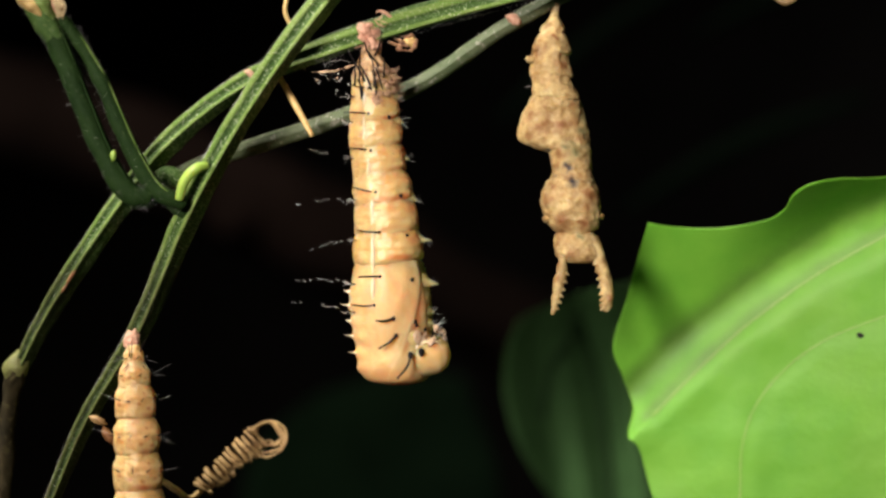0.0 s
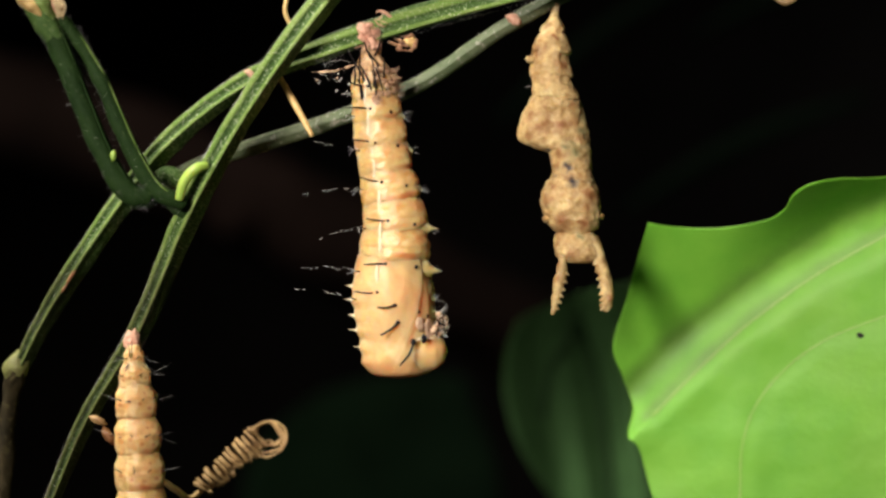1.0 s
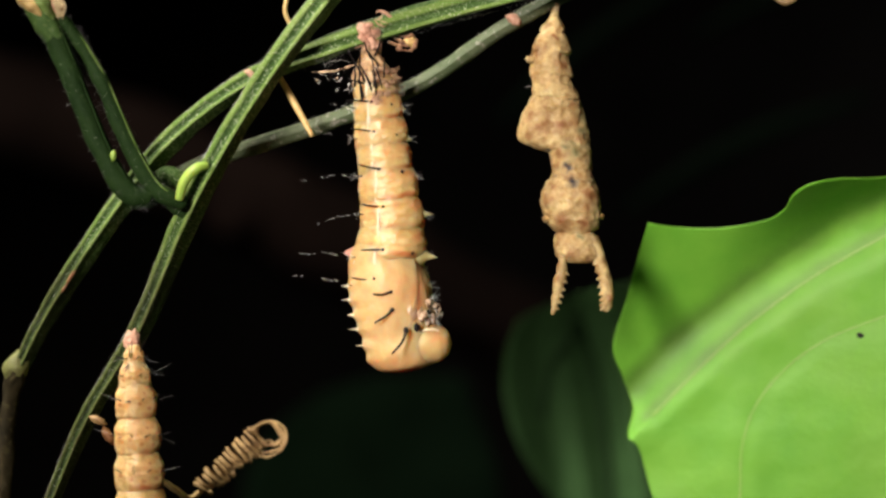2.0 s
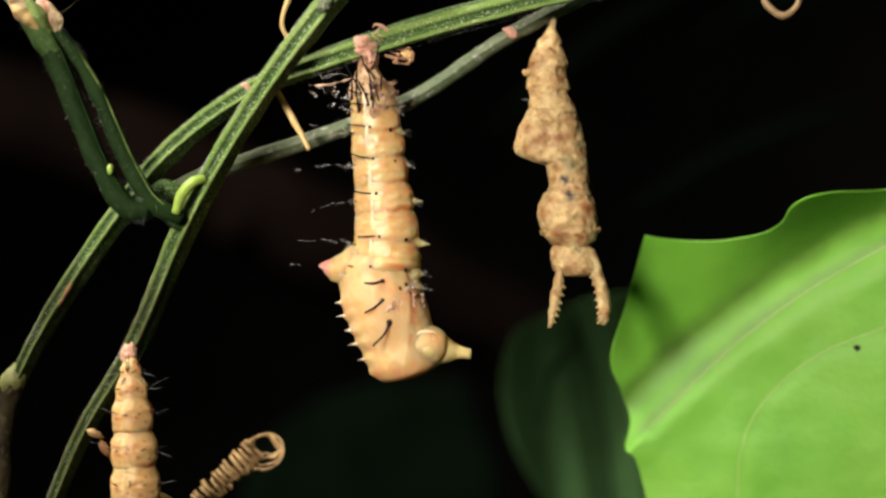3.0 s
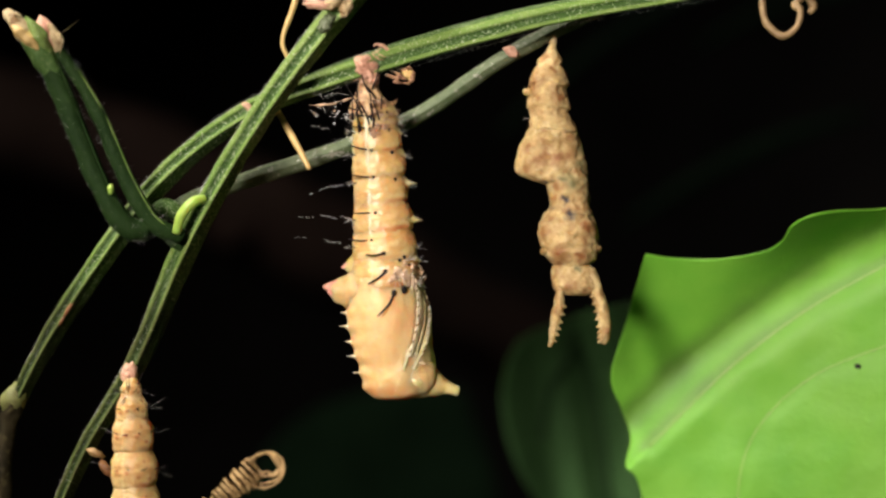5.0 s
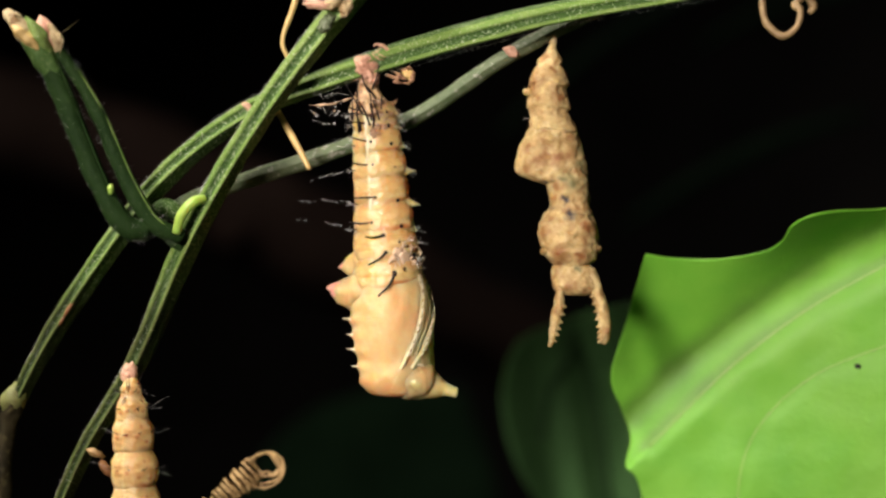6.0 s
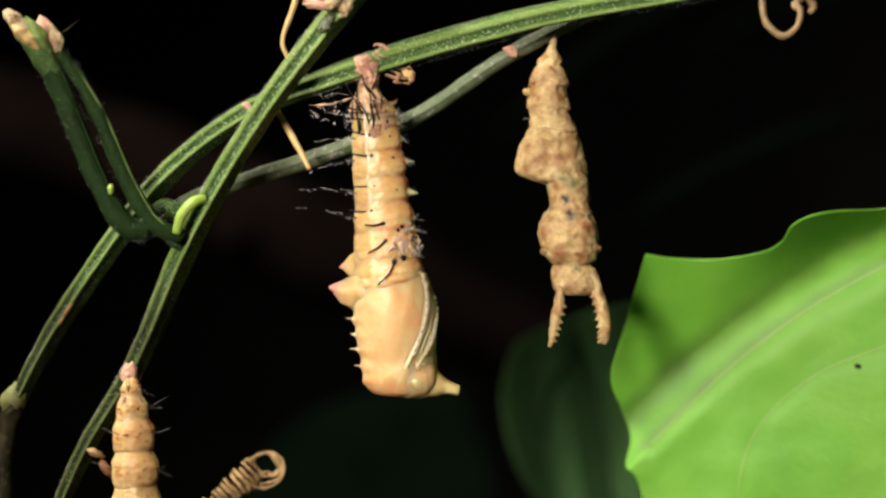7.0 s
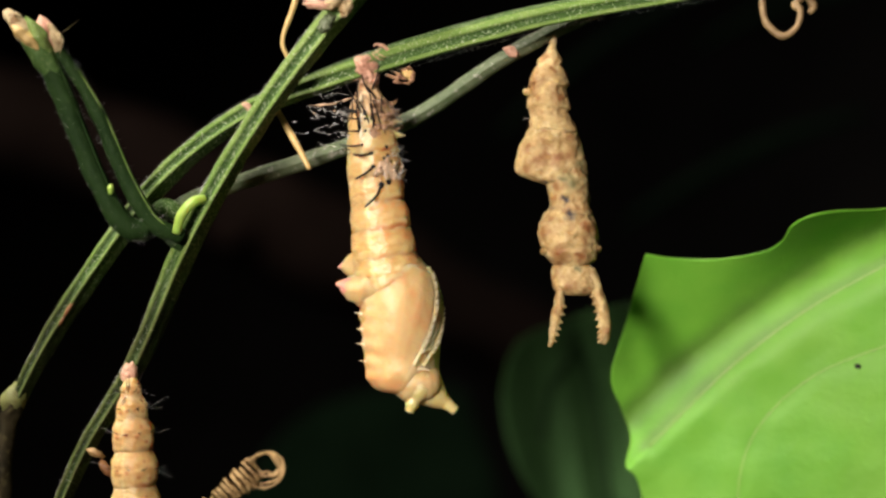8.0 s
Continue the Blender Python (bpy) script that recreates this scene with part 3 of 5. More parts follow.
grid = coons([(21.69, -0.48), (20.78, -3.56), (19.58, -7.92), (17.95, -13.53), (18.97, -16.86), (20.06, -20.18), (19.52, -23.14), (20.78, -24.71), (22.11, -29.55), (24.53, -36.19)],
             [(58.97, 6.71), (60.78, -15.65), (55.35, -38.61)],
             [(21.69, -0.48), (24.53, -0.91), (29.36, -1.03), (34.2, -0.24), (36.31, 0.97), (37.22, 2.48), (39.03, 3.56), (42.05, 4.17), (48.1, 4.53), (58.97, 6.71)],
             [(24.53, -36.19), (40.24, -41.63), (55.35, -38.61)], 170, 130, leaf_depth, 20)


def dull_strip(p):
    """How much duller and browner the blade's colour is along the fold and the veins."""
    k = (REACH + 20) / (REACH + p.y)
    x, z = p.x * k, p.z * k
    return max(0.55 * math.exp(-(fold_side(x, z) / 1.6) ** 2), *(0.5 * math.exp(-((fold_side(x, z, line) - 0.5) / 0.8) ** 2) for line in LEAF_VEINS[:1]))


part("blade", leaf_mesh(grid, 0.25, dull_strip), LEAF, leaf)
for knots, radius in zip(LEAF_VEINS, (0.13, 0.11)):
    vein(knots, leaf_depth, radius, VEIN, leaf, 20, -0.06)


bm = bmesh.new()
at = ((44.35, -12.51)[0], (44.35, -12.51)[1])
deep = leaf_depth(*at)
k = (REACH + deep) / (REACH + 20)
blob(bm, (at[0] * k, deep - 0.08, at[1] * k), (0.38, 0.18, 0.26), 0.4, 0.8, 1.0, (0, 25, 0))
part("speck", bm, BLACK, leaf, "small dark speck")


def dark_depth(x, z):
    return 115 + 0.10 * (x - 14) - 0.05 * max(0.0, 19 - x) ** 2 - 0.055 * max(0.0, z + 24) ** 2 + 1.3 * min(1.0, max(0.0, (x - 11) / 9)) * math.sin(x * 0.72 + z * 0.12 + 0.4) + 0.7 * math.sin(x * 0.31 + 1.0) + 0.6 * noise.noise(Vector((x * 0.1, z * 0.1, 1.0)))


dark_leaf = thing("leaf", (0, 0, 0), "dark green leaf hanging in shade behind the bright leaf", "leaf")
grid = coons([(16.46, -11.55), (11.29, -14.56), (8.96, -21.46), (10.43, -30.94), (15.17, -39.55), (23.78, -49.03)], [(40.16, -6.81), (45.33, -22.32), (41.02, -49.03)],
             [(16.46, -11.55), (25.51, -8.96), (40.16, -6.81)], [(23.78, -49.03), (32.4, -49.89), (41.02, -49.03)], 40, 40, dark_depth, 115)
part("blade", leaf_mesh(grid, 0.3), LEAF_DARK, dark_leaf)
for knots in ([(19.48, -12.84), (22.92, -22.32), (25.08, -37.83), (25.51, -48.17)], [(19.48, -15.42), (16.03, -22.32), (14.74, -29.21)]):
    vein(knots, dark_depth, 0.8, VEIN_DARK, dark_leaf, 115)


def low_depth(x, z):
    return 300 + 0.15 * x + 1.2 * noise.noise(Vector((x * 0.06, z * 0.06, 5.0)))


low_leaf = thing("leaf", (0, 0, 0), "very dark green leaf below the caterpillar, deep shade put into its colour", "leaf")
grid = coons([(-28.49, -37.35), (-38.72, -44.85), (-46.89, -55.76), (-49.62, -70.75)], [(4.91, -33.94), (13.09, -57.12), (15.81, -81.66)],
             [(-28.49, -37.35), (-12.81, -33.94), (4.91, -33.94)], [(-49.62, -70.75), (-18.27, -87.11), (15.81, -81.66)], 30, 30, low_depth, 300)
part("blade", leaf_mesh(grid, 0.3), LEAF_SHADED, low_leaf)
vein([(-25.08, -37.35), (-19.63, -54.39), (-12.81, -81.66)], low_depth, 0.5, LEAF_SHADED, low_leaf, 300)


# Long narrow blades in the dark behind the dry pupa.
for x0, z0, x1, z1, deep, wide in ((11.0, 23.6, 56.0, 57.0, 250, 2.2), (40.0, 5.0, 96.0, 31.0, 262, 2.6), (58.0, 46.0, 98.0, 60.0, 275, 2.0)):
    blade = thing("grass_blade", (x0, deep, z0), "long narrow dark green blade, deep shade put into its colour", "grass blade", "blades behind the vine")
    bm, rib = bmesh.new(), bmesh.new()
    rows, mids = [], []
    for i in range(25):
        f = i / 24
        across = wide * math.sin(math.pi * (0.06 + 0.9 * f)) ** 0.6
        mid = Vector(((x1 - x0) * f, 6 * math.sin(2.5 * f), (z1 - z0) * f + 3.0 * math.sin(math.pi * f)))
        side = Vector((-(z1 - z0), 0, x1 - x0)).normalized()
        mids.append((*(mid + Vector((0, 1.0, 0))), 0.3 * across / wide + 0.05))
        rows.append([bm.verts.new((mid + side * across * e + Vector((0, d, 0))) * MM) for e, d in ((-1, 0), (0, 1.2), (1, 0), (0, 1.6))])
    for a, c in zip(rows, rows[1:]):
        for e in range(4):
            bm.faces.new((a[e], a[(e + 1) % 4], c[(e + 1) % 4], c[e]))
    bm.faces.new(rows[0]), bm.faces.new(rows[-1])
    part("blade", bm, BLADE_SHADED, blade)
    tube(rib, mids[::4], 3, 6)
    part("midrib", rib, BLADE_SHADED, blade)

# ---- dry pupa ----
pupa = thing("dry_pupa", (10.88, 4, 21.26), "mottled tan dry butterfly pupa hanging from the thin stem", "pupa")
o = Vector((10.88, 4, 21.26))


STAINS = ((-0.23, -18.26, 0.42, "stain"), (-0.89, -19.57, 0.55, "stain"), (3.33, -19.18, 0.68, "stain"), (-1.55, -12.33, 0.55, "stain"), (-2.6, -11.2, 0.5, "stain"), (-2.7, -13.4, 0.35, "stain"),
          (0.43, -12.07, 0.42, "stain"), (-0.1, -16.28, 0.36, "stain"), (-0.1, -3.57, 0.24, "stain"), (0.61, -21.73, 0.85, "stain"), (2.6, -21.9, 0.6, "stain"), (1.5, -10.1, 0.4, "stain"), (0.7, -6.4, 0.5, "stain"), (2.6, -12.9, 0.5, "moss"),
          (1.22, -16.41, 0.44, "ink"), (1.67, -17.94, 0.50, "ink"), (-0.86, -14.73, 0.36, "ink"), (1.01, -14.31, 0.42, "moss"), (1.9, -14.9, 0.8, "moss"), (2.4, -23.26, 0.32, "moss"), (2.9, -11.3, 0.6, "moss"), (-0.36, -17.0, 0.34, "ink"))
BOSSES = ((-0.75, -19.3, 0.75, 0.30), (3.35, -19.0, 0.85, 0.34), (1.15, -19.9, 0.8, 0.34), (1.6, -20.6, 0.5, 0.22), (0.4, -21.2, 0.5, 0.2), (2.7, -20.9, 0.55, 0.25), (1.5, -22.7, 1.1, -0.45), (1.4, -17.0, 1.0, -0.28), (-2.7, -12.6, 0.9, 0.3),
          (-1.2, -11.4, 0.7, -0.2), (0.3, -13.2, 0.6, 0.22), (1.6, -11.8, 0.5, 0.2), (-0.4, -10.4, 0.55, 0.22), (-0.9, -7.4, 0.6, 0.22), (0.3, -5.0, 0.5, 0.18), (1.6, -24.9, 1.2, 0.2))


def husk(name, rows, depth, seed, label="", scales=0.0):
    """A piece of the dry pupa between its outlines (down from the hook, left, right), crumpled, with bosses and stained patches."""
    bm = bmesh.new()
    inks = {k: bm.verts.layers.float.new(k) for k in ("stain", "ink", "moss")}
    rings = []
    for q in spline(rows, 9):
        mid, half = (q[1] + q[2]) / 2, (q[2] - q[1]) / 2
        ring = []
        for k in range(76):
            w = 2 * math.pi * k / 76
            out = Vector((math.sin(w), -math.cos(w), 0))
            at = Vector((mid + half * math.sin(w), -min(half, 2.6) * depth * math.cos(w), -q[0]))
            n = noise.noise(at * 0.8 + Vector((seed, 0, 0)))
            push = 0.17 * (0.5 - 2.0 * abs(n)) + 0.10 * noise.noise(at * 1.9 + Vector((0, seed, 0))) + 0.035 * noise.noise(at * 4.6)
            if scales:
                push += scales * ((((q[0] - 0.5 * abs(math.sin(w + 0.4)) + 0.25 * n) / 2.3) % 1.0) - 0.5)
            fr = max(0.0, math.cos(w)) ** 0.5
            for bx, bz, br, high in BOSSES:
                push += fr * high * math.exp(-((at.x - bx) ** 2 + (at.z - bz) ** 2) / br ** 2)
            v = bm.verts.new((at + out * push) * MM)
            wx, wz = at.x + 0.42 * noise.noise(at * 1.7 + Vector((5, 0, 0))), at.z + 0.42 * noise.noise(at * 1.7 + Vector((0, 9, 0)))
            for sx, sz, sr, tint in STAINS:
                v[inks[tint]] = max(v[inks[tint]], fr * (0.85 if tint == "ink" else 0.85) * math.exp(-((wx - sx) ** 2 + (wz - sz) ** 2) / (1.2 * sr) ** 2))
            ring.append(v)
        rings.append(ring)
    for a, c in zip(rings, rings[1:]):
        for k in range(76):
            bm.faces.new((a[k], a[(k + 1) % 76], c[(k + 1) % 76], c[k]))
    bm.faces.new(rings[0]), bm.faces.new(rings[-1])
    return part(name, bm, HUSK, pupa, label)


husk("abdomen", [(-0.17, -0.35, 0.33), (1.14, -0.60, 0.43), (2.2, -1.1, 0.77), (3.51, -1.85, 1.22), (4.57, -2.2, 1.4), (5.67, -2.35, 1.56), (6.67, -2.4, 1.61), (7.99, -2.35, 1.75), (9.04, -2.2, 2.19), (9.83, -2.05, 2.4), (10.62, -1.4, 2.2)], 0.85, 3.0, "tapering abdomen with overlapping rings", 0.30)
husk("wing_case", [(8.65, -1.7, 1.09), (9.31, -2.39, 2.19), (10.09, -2.81, 2.64), (10.88, -3.18, 2.88), (12.2, -3.62, 3.19), (13.25, -3.74, 3.42), (13.83, -3.4, 3.45), (14.31, -2.39, 3.4), (14.68, -1.28, 3.3), (14.97, -0.36, 3.0)], 0.68, 9.0, "flared wing case with brown blotches")
husk("waist", [(13.0, -0.2, 3.1), (14.31, -0.65, 3.5), (15.62, -0.42, 3.64), (16.68, -0.32, 3.74), (17.47, -0.45, 3.86), (18.52, -0.2, 3.7)], 0.95, 5.0, "narrow waist with dark metallic spots")
husk("head", [(16.94, 0.4, 2.9), (17.6, -0.7, 3.8), (18.26, -1.2, 4.1), (19.57, -1.45, 4.45), (20.63, -1.2, 4.55), (21.42, -0.95, 4.55), (22.08, -0.6, 4.4), (22.6, -0.1, 4.0), (23.26, 0.6, 3.3)], 0.85, 7.0, "knobbly head with reddish-brown eye patches")
husk("lip", [(22.34, 0.8, 2.9), (23.0, -0.05, 4.05), (24.05, -0.1, 4.45), (25.1, 0.16, 4.6), (25.68, 0.82, 4.15), (25.89, 1.61, 3.3)], 0.66, 11.0, "pale rim under the head")
for knots in ([(0.77, -24.9, 0.39), (0.70, -26.16, 0.50), (0.42, -27.47, 0.54), (0.15, -28.79, 0.48), (-0.06, -29.84, 0.38), (-0.33, -30.95, 0.10)],
              [(3.75, -23.26, 0.50), (4.25, -25.1, 0.60), (4.70, -26.42, 0.62), (5.02, -27.74, 0.66), (5.18, -29.05, 0.62), (5.12, -29.97, 0.5), (4.93, -30.68, 0.2)]):
    bm = bmesh.new()
    line = tube(bm, [(x, -0.6, z, r) for x, z, r in knots], 7, 16, 0, 0, 0.2, 1.4, knots[0][0])
    horn = part("horn", bm, HUSK, pupa, "curved horn with a toothed inner edge")
    inner = 1 if knots[0][0] < 2 else -1
    for i in range(11, len(line) - 3, 4):
        q = line[i]
        bm = bmesh.new()
        tube(bm, [(q[0] + inner * q[3] * 0.5, q[1] - 0.1, q[2] + 0.12, 0.3), (q[0] + inner * q[3] * 0.95, q[1] - 0.15, q[2], 0.22), (q[0] + inner * (q[3] + 0.28), q[1] - 0.15, q[2] - 0.16, 0.05)], 3, 8)
        part("tooth", bm, HUSK, horn)
for x, z, r in ((-2.42, -5.7, 0.46), (-0.85, -21.5, 0.42), (4.40, -21.2, 0.40), (1.45, -7.25, 0.28)):
    bm = bmesh.new()
    blob(bm, (x, -0.5, z), (r * 1.1, r, r * 0.8), 0.6, 0.8, z)
    part("knob", bm, HUSK, pupa)
bm = bmesh.new()
for a, b, e in ((928, 210, 12), (925, 265, 18), (914, 290, 4)):
    thorn(bm, Vector(sheet(a + 8, b, 4)) - o, (-1, -0.2, -0.1), e * 0.056, 0.03)
part("bristles", bm, HAIR, pupa, "", "stuff")
bm = bmesh.new()
tube(bm, [(*(Vector((11.22, 4, 22.15)) - o), 0.45), (*(Vector((10.99, 4, 21.37)) - o), 0.3), (*(Vector((10.94, 4, 20.47)) - o), 0.34)], 5, 10, 0, 0, 0.12, 1.0)
part("stalk", bm, BUD, pupa, "pale hooked stalk end")


# ---- caterpillars ----
HANG = Vector((-7.26, 0, 16.83))


def table(times, values):
    return lambda t: float(np.interp(t, times, values))


# Half width of the body at a length below the hook.
width = table([-0.82, 0.82, 3.02, 6.33, 9.07, 11.82, 14.57, 17.32, 20.07, 23.38, 26.68, 29.98, 32.73], [0.99, 1.38, 1.93, 2.31, 2.53, 2.58, 2.86, 3.08, 3.41, 3.79, 3.96, 3.74, 2.2])
STATIONS = [3.02, 9.07, 17.32, 25.57]
WHEN = [0.0, 0.5, 1.0, 1.25, 1.7, 2.8, 3.0, 3.5, 4.0, 4.7, 5.8, 6.5, 7.0, 7.5, 8.0]
SWAY = [table(WHEN, [0.22, 0.22, 0, -0.11, 0.22, 0.33, 0.33, 0.33, 0.44, 0.49, 0.49, 0.44, 0.39, 0.33, 0.06]), table(WHEN, [0.39, 0.49, 0.88, 0.88, 0.94, 0.99, 0.99, 1.21, 0.99, 0.99, 1.04, 1.1, 1.04, 0.88, 0.49]), table(WHEN, [1.49, 1.71, 2.37, 2.53, 2.09, 2.09, 1.87, 1.87, 1.71, 1.59, 1.65, 1.81, 1.76, 1.65, 1.54]), table(WHEN, [1.87, 1.93, 2.09, 2.37, 1.81, 1.33, 1.22, 1.38, 1.48, 1.72, 2.15, 2.42, 2.52, 2.55, 3.2])]
HEAD_AT = table([0, 0.5, 1.0, 1.7, 2.8, 3.0, 3.5, 4.0, 4.7, 5.8, 6.5, 7.0, 7.2, 7.5, 7.75, 8.0], [30.25, 29.98, 28.98, 28.32, 26.68, 25.85, 25.14, 24.14, 21.73, 19.52, 18.54, 18.15, 17.6, 14.85, 13.2, 10.72])      # how far down the old head skin has got
CROWD = table([0, 1.0, 1.7, 2.8, 3.0, 4.0, 4.7, 6.0, 7.0, 7.5, 8.0], [1, 1.05, 1.1, 1.3, 1.4, 1.55, 1.7, 1.9, 2.1, 2.6, 4])       # how the old skin gathers towards the hook
SINK = table([0, 0.5, 1.0, 1.7, 2.8, 3.5, 4.7, 6.0, 7.0, 8.0], [1.5, 1.4, 0.85, 0.44, 0.06, -0.11, -0.06, -0.44, -0.49, -0.77])         # stretch of the lower body
TICKS = [round(0.25 * k, 2) for k in range(33)]
TOP = 3.58
FULL = 30.25 - TOP


def middle(t, s):
    """x of the body's axis at a length s below the hook."""
    xs = [0.0] + [f(t) for f in SWAY]
    return float(np.interp(s, [0.0] + STATIONS, xs)) + (0.0 if s < STATIONS[-1] else (s - STATIONS[-1]) * 0.04)


def slope(t, s):
    return math.degrees(math.atan((middle(t, s + 1.5) - middle(t, s - 1.5)) / 3.0))


def slid(t, s0):
    """Where a point of the old skin, first at s0, has slid to."""
    w = max(0.0, (s0 - TOP) / FULL)
    if s0 < TOP:
        return s0
    return TOP + (HEAD_AT(t) - TOP) * w ** CROWD(t)


def on_skin(t, s0, around, extra=0.0):
    """Pose of a point of the old skin; its z axis points outwards."""
    s = slid(t, s0)
    r = width(s) + extra * min(1.0, max(0.0, (2.8 - t) / 1.1))
    a = radians(around)
    x = middle(t, s) + r * math.sin(a)
    m = Matrix.Translation((x * MM, -r * 0.9 * math.cos(a) * MM, -s * MM))
    out = Vector((math.sin(a), -math.cos(a), 0))
    return m @ out.to_track_quat("Z", "X").to_matrix().to_4x4()


MOVES = []      # (part, its pose at a time)


def ease(f):
    f = min(1.0, max(0.0, f))
    return f * f * (3 - 2 * f)


def ringed(half, radius, k, folds=1.0, depth=0.9, dots=()):
    """A body ring with a crease at each end, finer folds between, a swollen flank, and orange and pale tints, the
    orange stronger at the creases and to the right. radius: half width at a height.
    """
    bm = bmesh.new()
    stain, pale = bm.verts.layers.float.new("stain"), bm.verts.layers.float.new("pale")
    rings = []
    for u in np.linspace(1.34, -1.34, 38):
        z, ring = u * half, []
        over = max(0.0, abs(u) - 1.0)
        swell = 0.052 * (1 - min(abs(u), 1.0) ** 3) - 0.030 - 0.45 * over ** 1.2
        swell -= folds * (0.014 * math.exp(-((u + 0.30) / 0.12) ** 2) + 0.006 * math.exp(-((u - 0.42) / 0.08) ** 2))
        for e in range(64):
            w = 2 * math.pi * e / 64 - math.pi
            out = Vector((math.sin(w), -depth * math.cos(w), 0))
            r = radius(z) * (1 + swell * (1.0 + 0.5 * math.sin(3 * w + k) + 0.9 * max(0.0, math.sin(w))))
            at = Vector((0, 0, z)) + out * r
            full = 1 - min(abs(u), 1.0) ** 2
            at += out * (0.16 * full * math.exp(-((w - 1.15) / 0.35) ** 2) + 0.10 * full * math.exp(-((w + 1.0) / 0.3) ** 2) - 0.07 * math.exp(-((w + 0.62) / 0.12) ** 2))
            p = Vector((at.x * 0.9, at.y * 0.9, at.z * 1.3))
            at += out * (0.12 * noise.noise(p + Vector((3.1 * k, 0, 0))) + 0.06 * noise.noise(p * 2.2 + Vector((0, k, 0))))
            at.z += 0.22 * noise.noise(Vector((math.sin(w) * 1.6, math.cos(w) * 1.6, k * 2.0)))
            v = bm.verts.new(at * MM)
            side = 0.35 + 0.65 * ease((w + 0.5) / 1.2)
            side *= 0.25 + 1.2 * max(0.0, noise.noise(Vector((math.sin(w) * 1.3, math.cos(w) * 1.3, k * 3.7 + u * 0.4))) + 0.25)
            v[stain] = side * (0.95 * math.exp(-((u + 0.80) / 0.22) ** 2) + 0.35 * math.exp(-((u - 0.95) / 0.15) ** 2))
            for du, dw, size in dots:
                v[stain] = max(v[stain], 0.95 * math.exp(-((u - du) / size) ** 2 - ((w - dw) * radius(z) / half / size) ** 2))
            v[pale] = 0.5 * math.exp(-((w + 0.42) / 0.10) ** 2) + 0.35 * math.exp(-((u - 0.1) / 0.35) ** 2) * math.exp(-((w - 0.2) / 0.5) ** 2)
            ring.append(v)
        rings.append(ring)
    for a, c in zip(rings, rings[1:]):
        for e in range(64):
            bm.faces.new((a[e], a[(e + 1) % 64], c[(e + 1) % 64], c[e]))
    bm.faces.new(rings[0]), bm.faces.new(rings[-1])
    return bm


cat = thing("caterpillar", HANG, "peach-coloured caterpillar shedding its spiny skin as it pupates", "caterpillar")

ABDOMEN = [(4.24, 1.1), (6.33, 1.21), (8.69, 1.32), (11.17, 1.38), (13.8, 1.49), (16.55, 1.54), (19.2, 1.43)]
for k, (s, half) in enumerate(ABDOMEN):
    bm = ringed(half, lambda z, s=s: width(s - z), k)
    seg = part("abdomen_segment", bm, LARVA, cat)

    def where(t, s=s):
        q = 1 + (SINK(t) * 0.35) * s / 18.98 / 18.98 * 1.0
        d = s * q
        return Matrix.Translation((middle(t, d) * MM, 0, -d * MM)) @ pose(0, 0, 0, 0, -slope(t, d), 0)
    MOVES.append((seg, where))

# Thorax under the old skin, with the wing case, the pale spikes and the humps.
TX, TS = 2.2, 25.02


def body(t):
    s = TS + SINK(t)
    lean = slope(t, 23.38) * 0.1 + LEAN(t)
    return Matrix.Translation(((middle(t, 25.02) + 1.9 * math.sin(radians(lean))) * MM, 0, -s * MM)) @ pose(0, 0, 0, 0, -lean, TURN(t))


LEAN = table([0, 0.5, 1.0, 1.7, 2.8, 4.0, 4.7, 5.8, 7.0, 8.0], [0, -1, 2, 6, 18, 13, 9, 1, 1, -3])
TURN = table([0, 4.7, 6.0, 7.0, 8.0], [0, 0, 0, 3, 12])
th = [(18.32, 2.09, -0.22), (19.41, 2.92, -0.17), (20.9, 3.46, -0.11), (23.38, 3.9, 0.06), (25.85, 3.85, 0.22), (28.05, 3.66, 0.42), (29.7, 3.55, 0.50), (30.8, 3.25, 0.56), (31.4, 2.6, 0.64), (31.75, 1.0, 0.76)]
zs, rs, xs = [q[0] for q in th], [q[1] for q in th], [q[2] for q in th]


def wing_frame(v):
    """The angles of the wing's back and front edges at a height v from its base to its tip."""
    return radians(-66 + 18 * v), radians(62 - 56 * max(v, 0) ** 1.5)


def wing_relief(s, a):
    """How far the wing case stands proud of the thorax."""
    v = (s - 19.3) / (28.98 - 19.3)
    a0, a1 = wing_frame(v)
    u = (a - a0) / (a1 - a0)
    near = min((1 - u) * 1.0, (v + 0.05 * math.sin(4 * u)) * 1.3)
    far = ease(u / 0.5) * ease((1.02 - v) / 0.4)
    return far * ease((near + 0.02) / 0.045) * (0.17 + 0.07 * math.exp(-((near - 0.06) / 0.05) ** 2))


